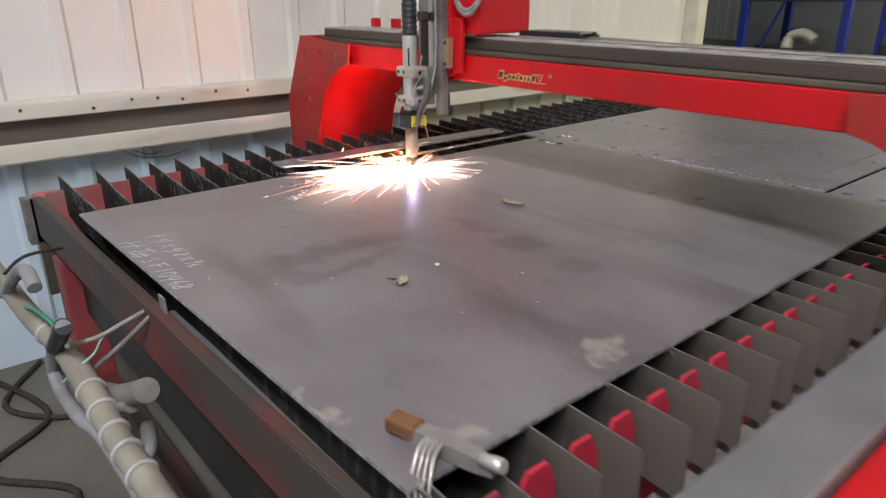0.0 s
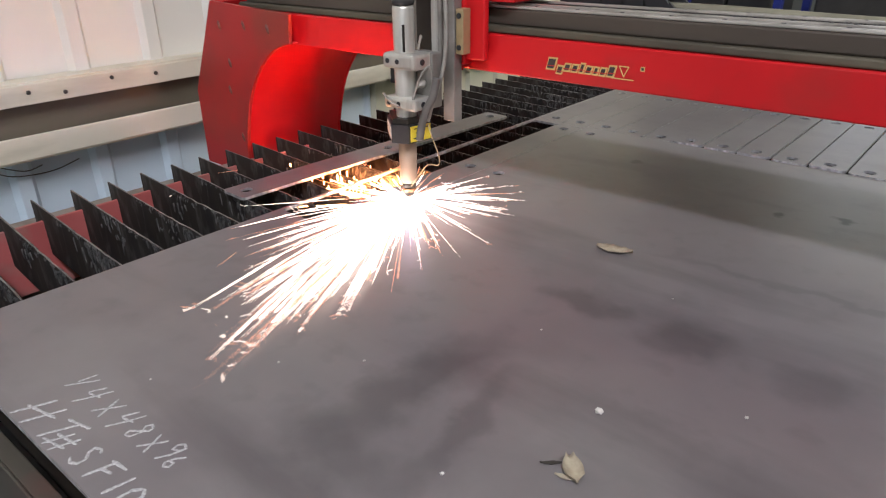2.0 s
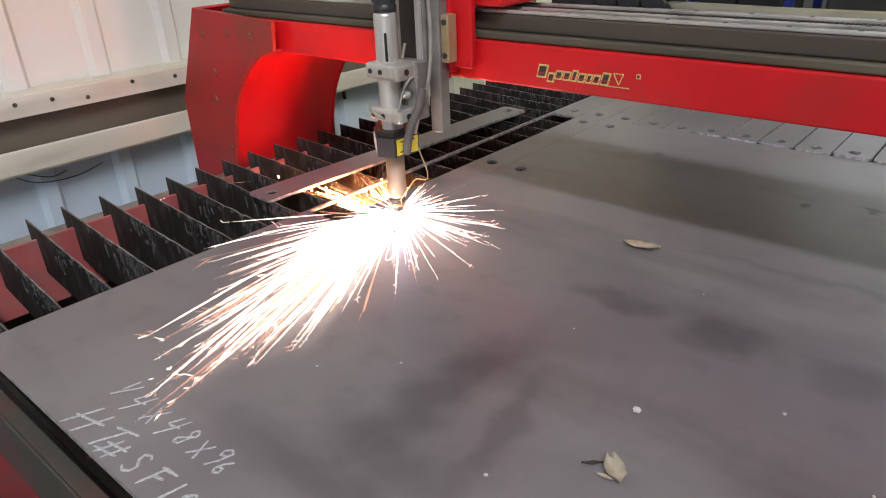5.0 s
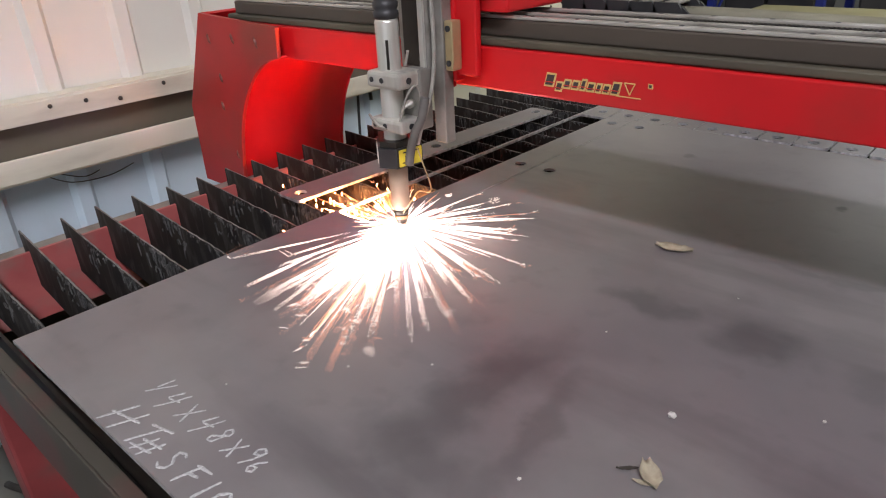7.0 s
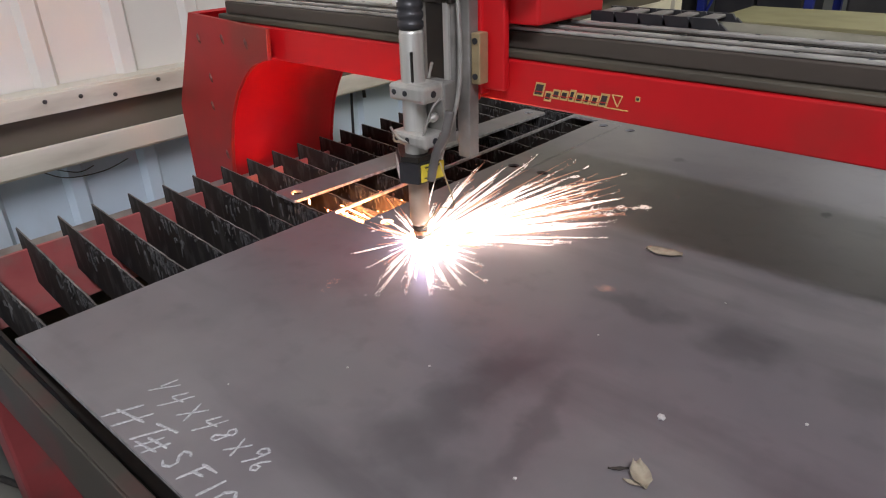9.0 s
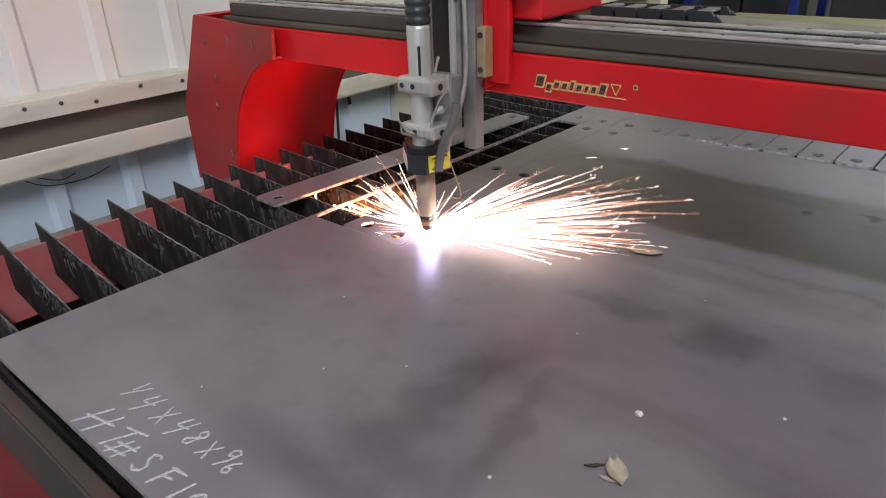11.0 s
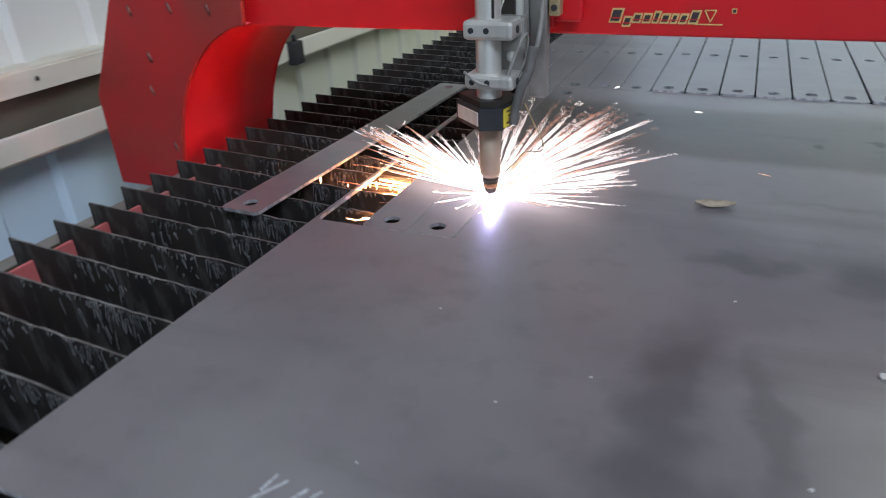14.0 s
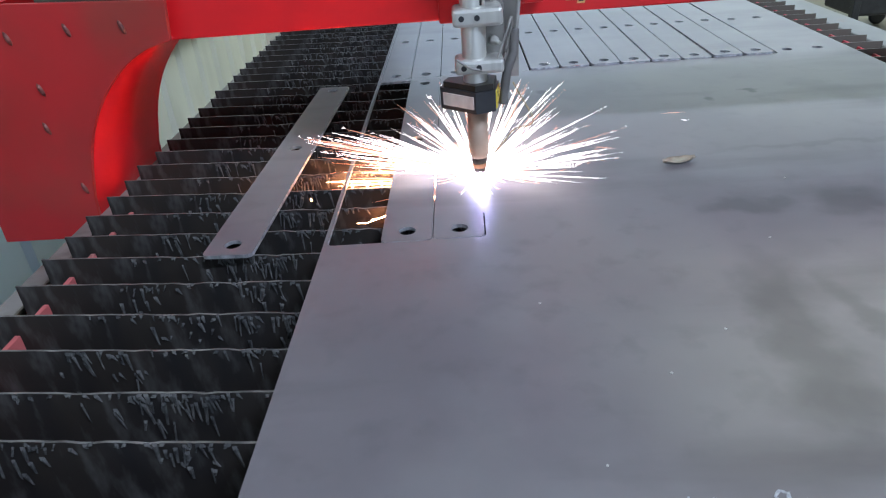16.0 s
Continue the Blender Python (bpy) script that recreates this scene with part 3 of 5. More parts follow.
slats = []
for seed in range(4):
    pair = []
    for bm, mt in zip(slat_mesh(seed), (SLAT, SLAG)):
        me = bm_mesh(bm)
        bm.free()
        me.materials.append(mt)
        me.materials.append(WORN)
        pair.append(me)
    slats.append(pair)
rnd = random.Random(3)
for k in range(-1, 32):
    ob = new("table_slat", slats[k % 4][0])
    ob.matrix_world = pose(rnd.uniform(-0.008, 0.008), slat_y(k, -0.445), 0, 0, 0, rnd.uniform(-0.25, 0.25) + (3.0 if k < 0 else 0.0))
    crust = new("slag_crust", slats[k % 4][1])
    crust.parent = ob
    tagged(crust, "grey drips of hardened slag", kind="stuff")
    tagged(ob, "upright steel slat, scorched and coloured darker for shade, crusted with slag", "table slat", "slats of the cutting table")

# ---- the steel sheet and the strips cut from it ----
HOLE_R = 0.0130
PITCH = 0.0785
ROW1, ROW2 = (0.582, 1.451), (1.475, 2.344)


def strip_outline(x0, row, width=0.0765):
    x1 = x0 + width
    c = (x0 + x1) / 2
    return rounded(x0, x1, *row), [ring(c, y, HOLE_R) for y in (row[0] + 0.032, (row[0] + row[1]) / 2, row[1] - 0.032)]


def steel_sheet():
    opening2 = rounded(0.006, 1.034, ROW2[0] - 0.0015, ROW2[1] + 0.0015)
    opening1 = rounded(0.006, 0.1640, ROW1[0] - 0.0015, ROW1[1] + 0.0015)
    # the kerf along the strip that is being cut: its end and part of its long side
    kerf = [(0.1662, ROW1[0] + 0.004), (0.172, ROW1[0]), (0.236, ROW1[0]), (0.2415, ROW1[0] + 0.004), (0.2428, ROW1[0] + 0.012), (0.2428, 0.660),
            (0.2412, 0.660), (0.2405, ROW1[0] + 0.012), (0.236, ROW1[0] + 0.0018), (0.172, ROW1[0] + 0.0018), (0.1672, ROW1[0] + 0.006)]
    c3 = 0.2032
    holes = [opening1, opening2, kerf] + [ring(c3, y, HOLE_R) for y in (ROW1[0] + 0.032, 1.0165, ROW1[1] - 0.032)]
    for x in (1.068, 1.146):
        holes += [ring(x, y, HOLE_R) for y in (ROW2[0] + 0.032, (ROW2[0] + ROW2[1]) / 2, ROW2[1] - 0.032)]
    return thing("steel_sheet", slab([(0, 0), (1.219, 0.020), (1.219, 2.438), (0, 2.438)], holes, SLAT_TOP + 0.0003, PLATE_Z), STEEL,
                 "large grey mill-scale steel sheet partly cut into strips", "steel sheet", materials=(EDGE,))


steel_sheet()


def cut_strip(outline, holes, m, label):
    ob = thing("cut_strip", slab(outline, holes, SLAT_TOP + 0.0005, PLATE_Z), STEEL, label, "steel strip", "strips cut from the sheet", materials=(EDGE,))
    ob.matrix_world = m
    return ob


rnd = random.Random(11)
o, h = strip_outline(0.0860, ROW1)
cut_strip(o, h, Matrix(), "grey steel strip with three holes, cut free within the sheet")
o, h = strip_outline(-0.03825, (-0.4345, 0.4345))
cut_strip(o, h, pose(-0.126, 1.004, 0.0004, 0, 0, -2.1), "loose grey steel strip with three holes lying on the slats")
for k in range(13):
    x0 = 0.0075 + PITCH * k
    o, h = strip_outline(x0, ROW2, 0.0765 if k < 4 else 0.0745)
    lift = 0.0 if k < 5 else rnd.uniform(0.12, 0.32)
    m = pose(x0 + 0.038, 2.34, PLATE_Z, -lift, rnd.uniform(-0.6, 0.6) * (k > 4), 0) @ pose(-x0 - 0.038, -2.34, -PLATE_Z + (0.0008 if k > 4 else 0))
    cut_strip(o, h, m, "grey steel strip with three holes, cut free within the sheet")

# the chalked size and heat mark, by hand: each glyph's strokes in a box one unit high
GLYPH = {}
GLYPH["1"] = [[(0.1, 0.0), (0.28, 1.0)]]
GLYPH["/"] = [[(-0.05, -0.2), (0.65, 0.85)]]
GLYPH["4"] = [[(0.32, 1.0), (0.06, 0.45), (0.2, 0.42), (0.72, 0.55)], [(0.72, 1.05), (0.5, 0.5), (0.12, -0.25)]]
GLYPH["X"] = [[(0.12, 1.0), (0.55, 0.0)], [(0.0, 0.0), (0.72, 1.0)]]
GLYPH["8"] = [[(0.62, 0.92), (0.4, 1.02), (0.26, 0.8), (0.48, 0.52), (0.36, 0.08), (0.1, 0.02), (0.05, 0.25), (0.4, 0.52), (0.64, 0.72), (0.62, 0.92)]]
GLYPH["9"] = [[(0.64, 0.9), (0.4, 1.02), (0.2, 0.8), (0.28, 0.56), (0.54, 0.66), (0.66, 0.94)], [(0.66, 0.94), (0.5, 0.4), (0.2, -0.15)]]
GLYPH["6"] = [[(0.62, 1.02), (0.28, 0.62), (0.14, 0.2), (0.34, 0.0), (0.56, 0.16), (0.5, 0.42), (0.22, 0.36)]]
GLYPH["H"] = [[(0.0, 0.0), (0.42, 1.0)], [(0.58, 0.0), (0.98, 1.0)], [(0.02, 0.42), (1.14, 0.66)]]
GLYPH["T"] = [[(0.1, 0.02), (0.52, 0.95)], [(0.06, 0.82), (0.9, 1.03)]]
GLYPH["#"] = [[(0.24, 0.0), (0.58, 0.85)], [(0.66, 0.0), (0.98, 0.85)], [(0.0, 0.14), (1.02, 0.34)], [(0.18, 0.5), (1.12, 0.66)]]
GLYPH["S"] = [[(0.72, 0.92), (0.5, 1.02), (0.24, 0.9), (0.3, 0.66), (0.58, 0.42), (0.56, 0.14), (0.3, 0.0), (0.04, 0.12)]]
GLYPH["F"] = [[(0.08, 0.0), (0.34, 1.0)], [(0.16, 0.92), (0.9, 1.02)], [(0.18, 0.52), (0.68, 0.66)]]
GLYPH["0"] = [[(0.4, 1.0), (0.14, 0.72), (0.1, 0.22), (0.3, 0.0), (0.58, 0.3), (0.62, 0.8), (0.4, 1.0)]]


def chalk_stroke(bm, points, radius, rr):
    """A flat, uneven line of chalk dust along the points, its middle a little proud."""
    fine = []
    for (ax, ay), (bx, by) in zip(points, points[1:]):
        n = max(2, int(math.hypot(bx - ax, by - ay) / 0.003))
        fine += [(ax + (bx - ax) * k / n, ay + (by - ay) * k / n) for k in range(n)]
    fine.append(points[-1])
    rows = []
    for k, (x, y) in enumerate(fine):
        x0, y0 = fine[max(0, k - 1)]
        x1, y1 = fine[min(len(fine) - 1, k + 1)]
        d = math.hypot(x1 - x0, y1 - y0) or 1.0
        nx, ny = -(y1 - y0) / d, (x1 - x0) / d
        r = radius * rr.uniform(0.7, 1.2) * (0.6 if k in (0, len(fine) - 1) else 1.0)
        x, y = x + rr.uniform(-0.0003, 0.0003), y + rr.uniform(-0.0003, 0.0003)
        rows.append([bm.verts.new((x + nx * r * s, y + ny * r * s, h)) for s, h in ((-1, 0.0), (-0.4, 0.0005), (0.4, 0.0005), (1, 0.0))])
    for a, b in zip(rows, rows[1:]):
        for c in range(3):
            bm.faces.new((a[c], b[c], b[c + 1], a[c + 1]))


def writing(text, height, starts, radius, m, label):
    """Handwritten signs, one mesh each, at those starts along the line."""
    ob = empty("chalk_writing", label, "writing", m)
    rr = random.Random(len(text))
    for sign, (x, y, size) in zip(text, starts):
        bm = bmesh.new()
        for stroke in GLYPH[sign]:
            chalk_stroke(bm, [(x + px * height * size, y + py * height * size) for px, py in stroke], radius, rr)
        bmesh.ops.recalc_face_normals(bm, faces=list(bm.faces))
        part("chalk_sign", bm, CHALK, ob)
    return ob


writing("1/4X48X96", 0.031, [(0.000, 0.014, 0.7), (-0.001, 0.006, 1.0), (0.031, 0.000, 1.0), (0.069, -0.001, 0.98), (0.104, 0.004, 0.95), (0.134, 0.004, 0.88), (0.164, 0.003, 0.85), (0.190, 0.010, 0.88), (0.206, 0.006, 0.70)], 0.0015,
        pose(0.265, 0.068, PLATE_Z + 0.0003), "white chalk figures 1/4X48X96 on the steel sheet")
writing("HT#SF10468", 0.044, [(0.0, 0.0, 1.0), (0.060, 0.003, 0.95), (0.072, 0.002, 0.80), (0.124, 0.009, 0.66), (0.159, 0.008, 0.74), (0.196, 0.010, 0.72), (0.214, 0.009, 0.70), (0.240, 0.009, 0.68), (0.264, 0.010, 0.68), (0.286, 0.010, 0.70)], 0.0019,
        pose(0.267, 0.007, PLATE_Z + 0.0003), "white chalk letters HT#SF10468 on the steel sheet")

# ---- litter on the sheet ----
def leaf(length, width, curl, seed):
    rr = random.Random(seed)
    bm = bmesh.new()
    rows = []
    for i in range(9):
        t = i / 8
        w = width * math.sin(math.pi * min(max(t, 0.06), 0.97)) ** 0.7 * rr.uniform(0.85, 1.1)
        rows.append([bm.verts.new((length * (t - 0.5), w * s * 0.5, curl * (abs(s) ** 1.6) * length + curl * 0.6 * length * (2 * t - 1) ** 2 + rr.uniform(0, 0.001))) for s in (-1, -0.5, 0, 0.5, 1)])
    for a, b in zip(rows, rows[1:]):
        for j in range(4):
            bm.faces.new((a[j], a[j + 1], b[j + 1], b[j])).smooth = True
    ext = bmesh.ops.extrude_face_region(bm, geom=list(bm.faces))
    bmesh.ops.translate(bm, vec=(0, 0, 0.0008), verts=[g for g in ext["geom"] if isinstance(g, bmesh.types.BMVert)])
    bmesh.ops.recalc_face_normals(bm, faces=list(bm.faces))
    return bm


lf = thing("dry_leaf", leaf(0.060, 0.028, 0.06, 1), LEAF, "flat dry brown leaf lying on the steel sheet", "leaf")
lf.matrix_world = pose(0.589, 0.813, PLATE_Z + 0.0005, 0, 0, 12)
lf = thing("dry_leaf", leaf(0.038, 0.022, 0.13, 2), LEAF, "folded dry tan leaf lying on the steel sheet", "leaf")
lf.matrix_world = pose(0.797, 0.329, PLATE_Z + 0.0005, 0, 0, -48)
part("lower_blade", leaf(0.020, 0.005, 0.05, 4), LEAF, lf, "pale torn strip of the leaf").matrix_basis = pose(0.008, -0.010, 0.0005, 0, 0, 62)
tw = thing("twig", leaf(0.022, 0.005, 0.05, 5), TWIG, "small dark crumpled leaf stalk beside the leaf", "twig")
tw.matrix_world = pose(0.774, 0.325, PLATE_Z + 0.0003, 0, 0, 40)
rnd = random.Random(21)
for x, y, s in ((0.772, 0.427, 0.009), (0.66, 0.16, 0.004), (0.50, 0.33, 0.003), (0.90, 0.52, 0.004), (0.42, 0.26, 0.003), (0.86, 0.27, 0.004), (0.63, 0.53, 0.003),
                (1.0, 0.45, 0.003), (0.73, 0.72, 0.003), (0.70, 0.245, 0.004), (0.33, 0.14, 0.0025), (0.56, 0.08, 0.003), (0.95, 0.33, 0.004), (0.30, 0.40, 0.003)):
    bm = bmesh.new()
    bmesh.ops.create_icosphere(bm, subdivisions=1, radius=s * 0.65)
    for v in bm.verts:
        v.co *= rnd.uniform(0.7, 1.1)
        v.co.z *= 0.6
    bmesh.ops.translate(bm, vec=(x, y, PLATE_Z + s * 0.3), verts=list(bm.verts))
    thing("chip", bm, PALE, "tiny pale chip on the steel sheet", "chip", "chips on the sheet")


def ground_clamp():
    c = empty("ground_clamp", "worn copper ground clamp with braided lead on the sheet's corner", "clamp", pose(1.192, 0.088, PLATE_Z, 0, 0, 14))
    bm = bmesh.new()
    prof = [(-0.055, 0.010), (-0.04, 0.017), (0.0, 0.020), (0.05, 0.017), (0.070, 0.011)]
    rows = [[bm.verts.new((x, -h * 0.7, 0.001)), bm.verts.new((x, h * 0.7, 0.001)), bm.verts.new((x, h * 0.55, h)), bm.verts.new((x, -h * 0.55, h))] for x, h in prof]
    for a, b in zip(rows, rows[1:]):
        for j in range(4):
            bm.faces.new((a[j], a[(j + 1) % 4], b[(j + 1) % 4], b[j]))
    bm.faces.new(rows[0][::-1])
    bm.faces.new(rows[-1])
    bmesh.ops.recalc_face_normals(bm, faces=list(bm.faces))
    part("upper_jaw", bm, GREY_METAL, c, "worn grey metal jaw")
    part("jaw_tip", box(-0.072, -0.030, -0.013, 0.013, 0.002, 0.0215, 0.004), COPPER, c, "copper tip")
    part("handle", lathe([(0.008, 0.0), (0.009, 0.02), (0.008, 0.03)], n=12), ALU, c).matrix_basis = pose(0.052, -0.002, 0.012, 0, 80, 0)
    for i in range(4):
        part("braid", tube([(-0.01 + 0.006 * i, -0.010, 0.018), (-0.008 + 0.007 * i, -0.030, 0.016), (0.0 + 0.008 * i, -0.055, -0.01), (0.01 + 0.008 * i, -0.075, -0.06)], 0.0026, 6), RAIL, c, "bright braided lead")
    return c


ground_clamp()

# ---- pipe and cables before the table ----
pipe = thing("conduit_pipe", tube([(-0.62, -0.172, 0.60), (-0.2, -0.165, 0.63), (0.16, -0.155, 0.650), (0.40, -0.142, 0.672), (0.53, -0.139, 0.668), (0.69, -0.135, 0.637), (0.86, -0.129, 0.628), (1.35, -0.122, 0.615)], 0.021, 14), PVC, "dusty cream plastic pipe along the table front", "pipe")
for x, y, z in ((0.565, -0.138, 0.662), (0.62, -0.137, 0.651), (0.675, -0.1355, 0.640), (0.73, -0.134, 0.635), (0.79, -0.1315, 0.632), (0.30, -0.147, 0.664)):
    bm = lathe([(0.0215, -0.003), (0.0245, -0.002), (0.0245, 0.002), (0.0215, 0.003)], n=16)
    bmesh.ops.transform(bm, matrix=pose(x, y, z, 0, 96, 3), verts=list(bm.verts))
    part("cable_tie", bm, STRAP, pipe, "pale strap")
for x, y, z in ((-0.12, -0.162, 0.633), (1.30, -0.123, 0.617)):
    part("hanger", tube([(x, y, z + 0.02), (x, y + 0.05, z + 0.055), (x, -0.024 + 0.0157 * x, 0.690)], 0.004, 6), DARK_METAL, pipe, "bent rod from the rail to the pipe")
hose = thing("hose", tube([(0.515, -0.15, 0.765), (0.427, -0.158, 0.692), (0.377, -0.162, 0.625), (0.44, -0.162, 0.602), (0.558, -0.158, 0.61), (0.631, -0.148, 0.62), (0.74, -0.135, 0.585), (0.95, -0.13, 0.575), (1.3, -0.12, 0.57)], 0.0125, 10), HOSE, "grey flexible hose looped over the pipe", "hose")
part("end_sleeve", tube([(0.515, -0.15, 0.765), (0.427, -0.158, 0.692), (0.377, -0.162, 0.625), (0.44, -0.162, 0.602), (0.558, -0.158, 0.61), (0.631, -0.148, 0.62)][:2], 0.0150, 10), BLACK, hose, "dark rubber sleeve")
thing("hose", tube([(0.641, -0.08, 0.608), (0.716, -0.1, 0.622), (0.741, -0.122, 0.607), (0.731, -0.13, 0.552), (0.90, -0.125, 0.56), (1.05, -0.120, 0.55)], 0.0125, 10), HOSE, "grey flexible hose bent down over the pipe", "hose")
thing("hose", tube([(-0.5, -0.20, 0.60), (-0.1, -0.185, 0.65), (-0.075, -0.172, 0.625), (0.148, -0.166, 0.738), (0.293, -0.16, 0.795), (0.352, -0.158, 0.78)], 0.013, 10), HOSE, "grey hose lying along the pipe", "hose")
thing("cable", tube([(0.485, -0.01, 0.741), (0.496, -0.05, 0.735), (0.499, -0.09, 0.724), (0.487, -0.12, 0.715), (0.505, -0.15, 0.725)], 0.0042, 8), WIRE, "grey cable tied to the table rail", "cable", "cables at the rail")
thing("cable", tube([(0.517, -0.012, 0.744), (0.466, -0.06, 0.679), (0.48, -0.11, 0.658), (0.505, -0.155, 0.65)], 0.0048, 8), WIRE, "grey cable tied to the table rail", "cable", "cables at the rail")
thing("green_cable", tube([(0.476, -0.012, 0.736), (0.446, -0.075, 0.702), (0.497, -0.11, 0.694), (0.511, -0.14, 0.684), (0.457, -0.165, 0.634)], 0.0026, 8), PALE_GREEN, "thin pale green cable hanging from the table rail", "cable")
thing("green_cable", tube([(0.083, -0.16, 0.647), (0.282, -0.16, 0.712), (0.435, -0.156, 0.744), (0.455, -0.15, 0.728)], 0.0036, 8), GREEN, "green cable wound over the pipe", "cable")
thing("floor_cable", tube([(-0.9, -0.2, 0.012), (-0.55, -0.10, 0.012), (-0.35, -0.3, 0.012), (-0.1, -0.12, 0.012), (0.1, -0.25, 0.012), (0.4, -0.2, 0.012)], 0.010, 8), TWIG, "dark cable lying on the floor", "cable")
thing("floor_cable", tube([(-0.95, -0.05, 0.012), (-0.7, -0.2, 0.012), (-0.5, -0.05, 0.012), (-0.62, 0.05, 0.012), (-0.8, 0.0, 0.012)], 0.009, 8), TWIG, "dark cable coiled on the floor", "cable")
valve = empty("pipe_valve", "dusty grey pipe tee and elbow under the rail", "fitting")
part("body", tube([(0.509, -0.11, 0.62), (0.59, -0.1, 0.65), (0.722, -0.09, 0.721)], 0.019, 12), GREY_METAL, valve, "dusty grey elbow")
part("branch", tube([(0.581, -0.115, 0.625), (0.66, -0.1, 0.67)], 0.014, 12), HOSE, valve, "pale side branch")

# ---- the far end of the shed ----
def pallet_rack():
    r = empty("storage_rack", "blue steel storage rack holding dark goods", "rack")
    for x, y in ((-1.32, 5.5), (-0.52, 5.5), (-1.32, 6.3), (-0.52, 6.3)):
        part("upright", box(x - 0.03, x + 0.03, y - 0.03, y + 0.03, 0, 2.6, 0.004), BLUE, r)
    for z in (0.35, 1.20, 2.0):
        for y in (5.5, 6.3):
            part("beam", box(-1.29, -0.55, y - 0.025, y + 0.025, z, z + 0.09, 0.004), BLUE if z < 1 else DARK, r)
        part("shelf", box(-1.29, -0.55, 5.53, 6.27, z + 0.06, z + 0.085), DARK, r)
    part("brace", tube([(-1.30, 5.5, 0.5), (-1.0, 5.5, 1.2), (-0.8, 5.5, 1.7)], 0.012, 6), BLUE, r)
    return r


pallet_rack()
rnd = random.Random(8)
for x0, x1, y0, y1, z0, z1 in ((-1.26, -0.95, 5.6, 6.2, 0.437, 0.85), (-0.93, -0.60, 5.6, 6.2, 0.437, 0.80), (-1.24, -0.7, 5.6, 6.2, 1.287, 1.55)):
    thing("storage_box", box(x0, x1, y0, y1, z0, z1, 0.012), DARK, "dark box stored on the blue rack", "box", "boxes on the rack")
thing("storage_bin", box(-2.3, -1.5, 5.2, 5.9, 0.0, 0.86, 0.02), DARK, "dark bin standing beside the rack", "bin")
thing("storage_bin", box(-0.3, 0.7, 5.6, 6.4, 0.0, 0.92, 0.02), DARK, "dark bin standing beside the rack", "bin")
bench = empty("work_bench", "low work bench with a pale yellow dusty board top", "bench")
part("board", box(-0.68, 1.9, 4.10, 4.80, 0.66, 0.70, 0.006), TAN, bench, "pale yellow board")
part("apron", box(-0.63, 1.85, 4.15, 4.75, 0.56, 0.66, 0.004), DARK_METAL, bench)
for x in (-0.59, 1.80):
    for y in (4.18, 4.71):
        part("leg", box(x - 0.03, x + 0.03, y - 0.03, y + 0.03, 0, 0.56), DARK_METAL, bench)
cart = empty("equipment_cart", "black wheeled equipment cart standing on the floor", "cart", pose(3.2, 4.9, 0))
part("body", box(-0.2, 0.25, -0.2, 0.25, 0.15, 0.75, 0.02), BLACK, cart)
part("post", box(-0.23, -0.18, -0.23, -0.18, 0.0, 1.1, 0.005), BLACK, cart)
for i, (x, y) in enumerate(((-0.15, -0.15), (0.2, -0.15), (-0.15, 0.2), (0.2, 0.2))):
    part("wheel", lathe([(0.05, -0.015), (0.06, -0.01), (0.06, 0.01), (0.05, 0.015)], n=14), BLACK, cart).matrix_basis = pose(x, y, 0.06, 90, 0, 0)


# ---- small things by the wall ----
stop = empty("wall_rod", "thin black rod hanging down the wall under the girt", "rod")
part("rod", tube([(-0.965, 1.465, 0.745), (-0.966, 1.46, 0.64), (-0.967, 1.45, 0.40)], 0.0055), BLACK, stop)
part("hook", tube([(-0.965, 1.50, 0.745), (-0.962, 1.52, 0.735), (-0.962, 1.525, 0.70)], 0.007), BLACK, stop, "small black hook")
clip = empty("wall_clip", "small black box clipped to the wall girt", "clip")
part("body", box(-0.905, -0.872, 1.80, 1.86, 0.735, 0.815, 0.004), BLACK, clip)
part("clamp_screw", lathe([(0.008, 0.815), (0.008, 0.835), (0.004, 0.838)], (-0.888, 1.83), 10), BLACK, clip)
wires = [[(-0.972, 0.36, 0.735), (-0.962, 0.42, 0.700), (-0.966, 0.52, 0.690), (-0.972, 0.60, 0.705)], [(-0.972, 0.38, 0.738), (-0.960, 0.45, 0.708), (-0.968, 0.50, 0.712)]]
for way in wires:
    thing("loose_wire", tube(way, 0.0014, 6), BLACK, "short black wire hanging out of the wall", "wire", "loose wires on the wall")
rnd = random.Random(81)
bm = bmesh.new()
bmesh.ops.create_icosphere(bm, subdivisions=3, radius=0.021)
for v in bm.verts:
    v.co *= rnd.uniform(0.82, 1.1)
    v.co.z *= 0.75
bmesh.ops.translate(bm, vec=(-0.425, 0.866, 0.752), verts=bm.verts)
thing("slag_lump", bm, PALE_SLAG, "pale lump of slag resting on the slats", "slag")

# ---- the gantry: its own space has y = 0 at the torch ----
FRONT = 0.100
gantry = empty("gantry", "red gantry bridge of the plasma cutting table, grimy rails on top", "gantry")


def arc_points():
    knots = [Vector(p) for p in ((-0.494, 0.74), (-0.487, 0.80), (-0.470, 0.862), (-0.446, 0.915), (-0.412, 0.965), (-0.368, 1.008), (-0.322, 1.037), (-0.270, 1.052), (-0.22, 1.055))]
    out = []
    for a, b, c, d in zip(knots, knots[1:], knots[2:], knots[3:]):
        for u in (0.0, 0.25, 0.5, 0.75):
            q = 0.5 * (2 * b + (c - a) * u + (2 * a - 5 * b + 4 * c - d) * u * u + (3 * b - a - 3 * c + d) * u ** 3)
            out.append((q.x, q.y))
    return out + [(-0.270, 1.052)]


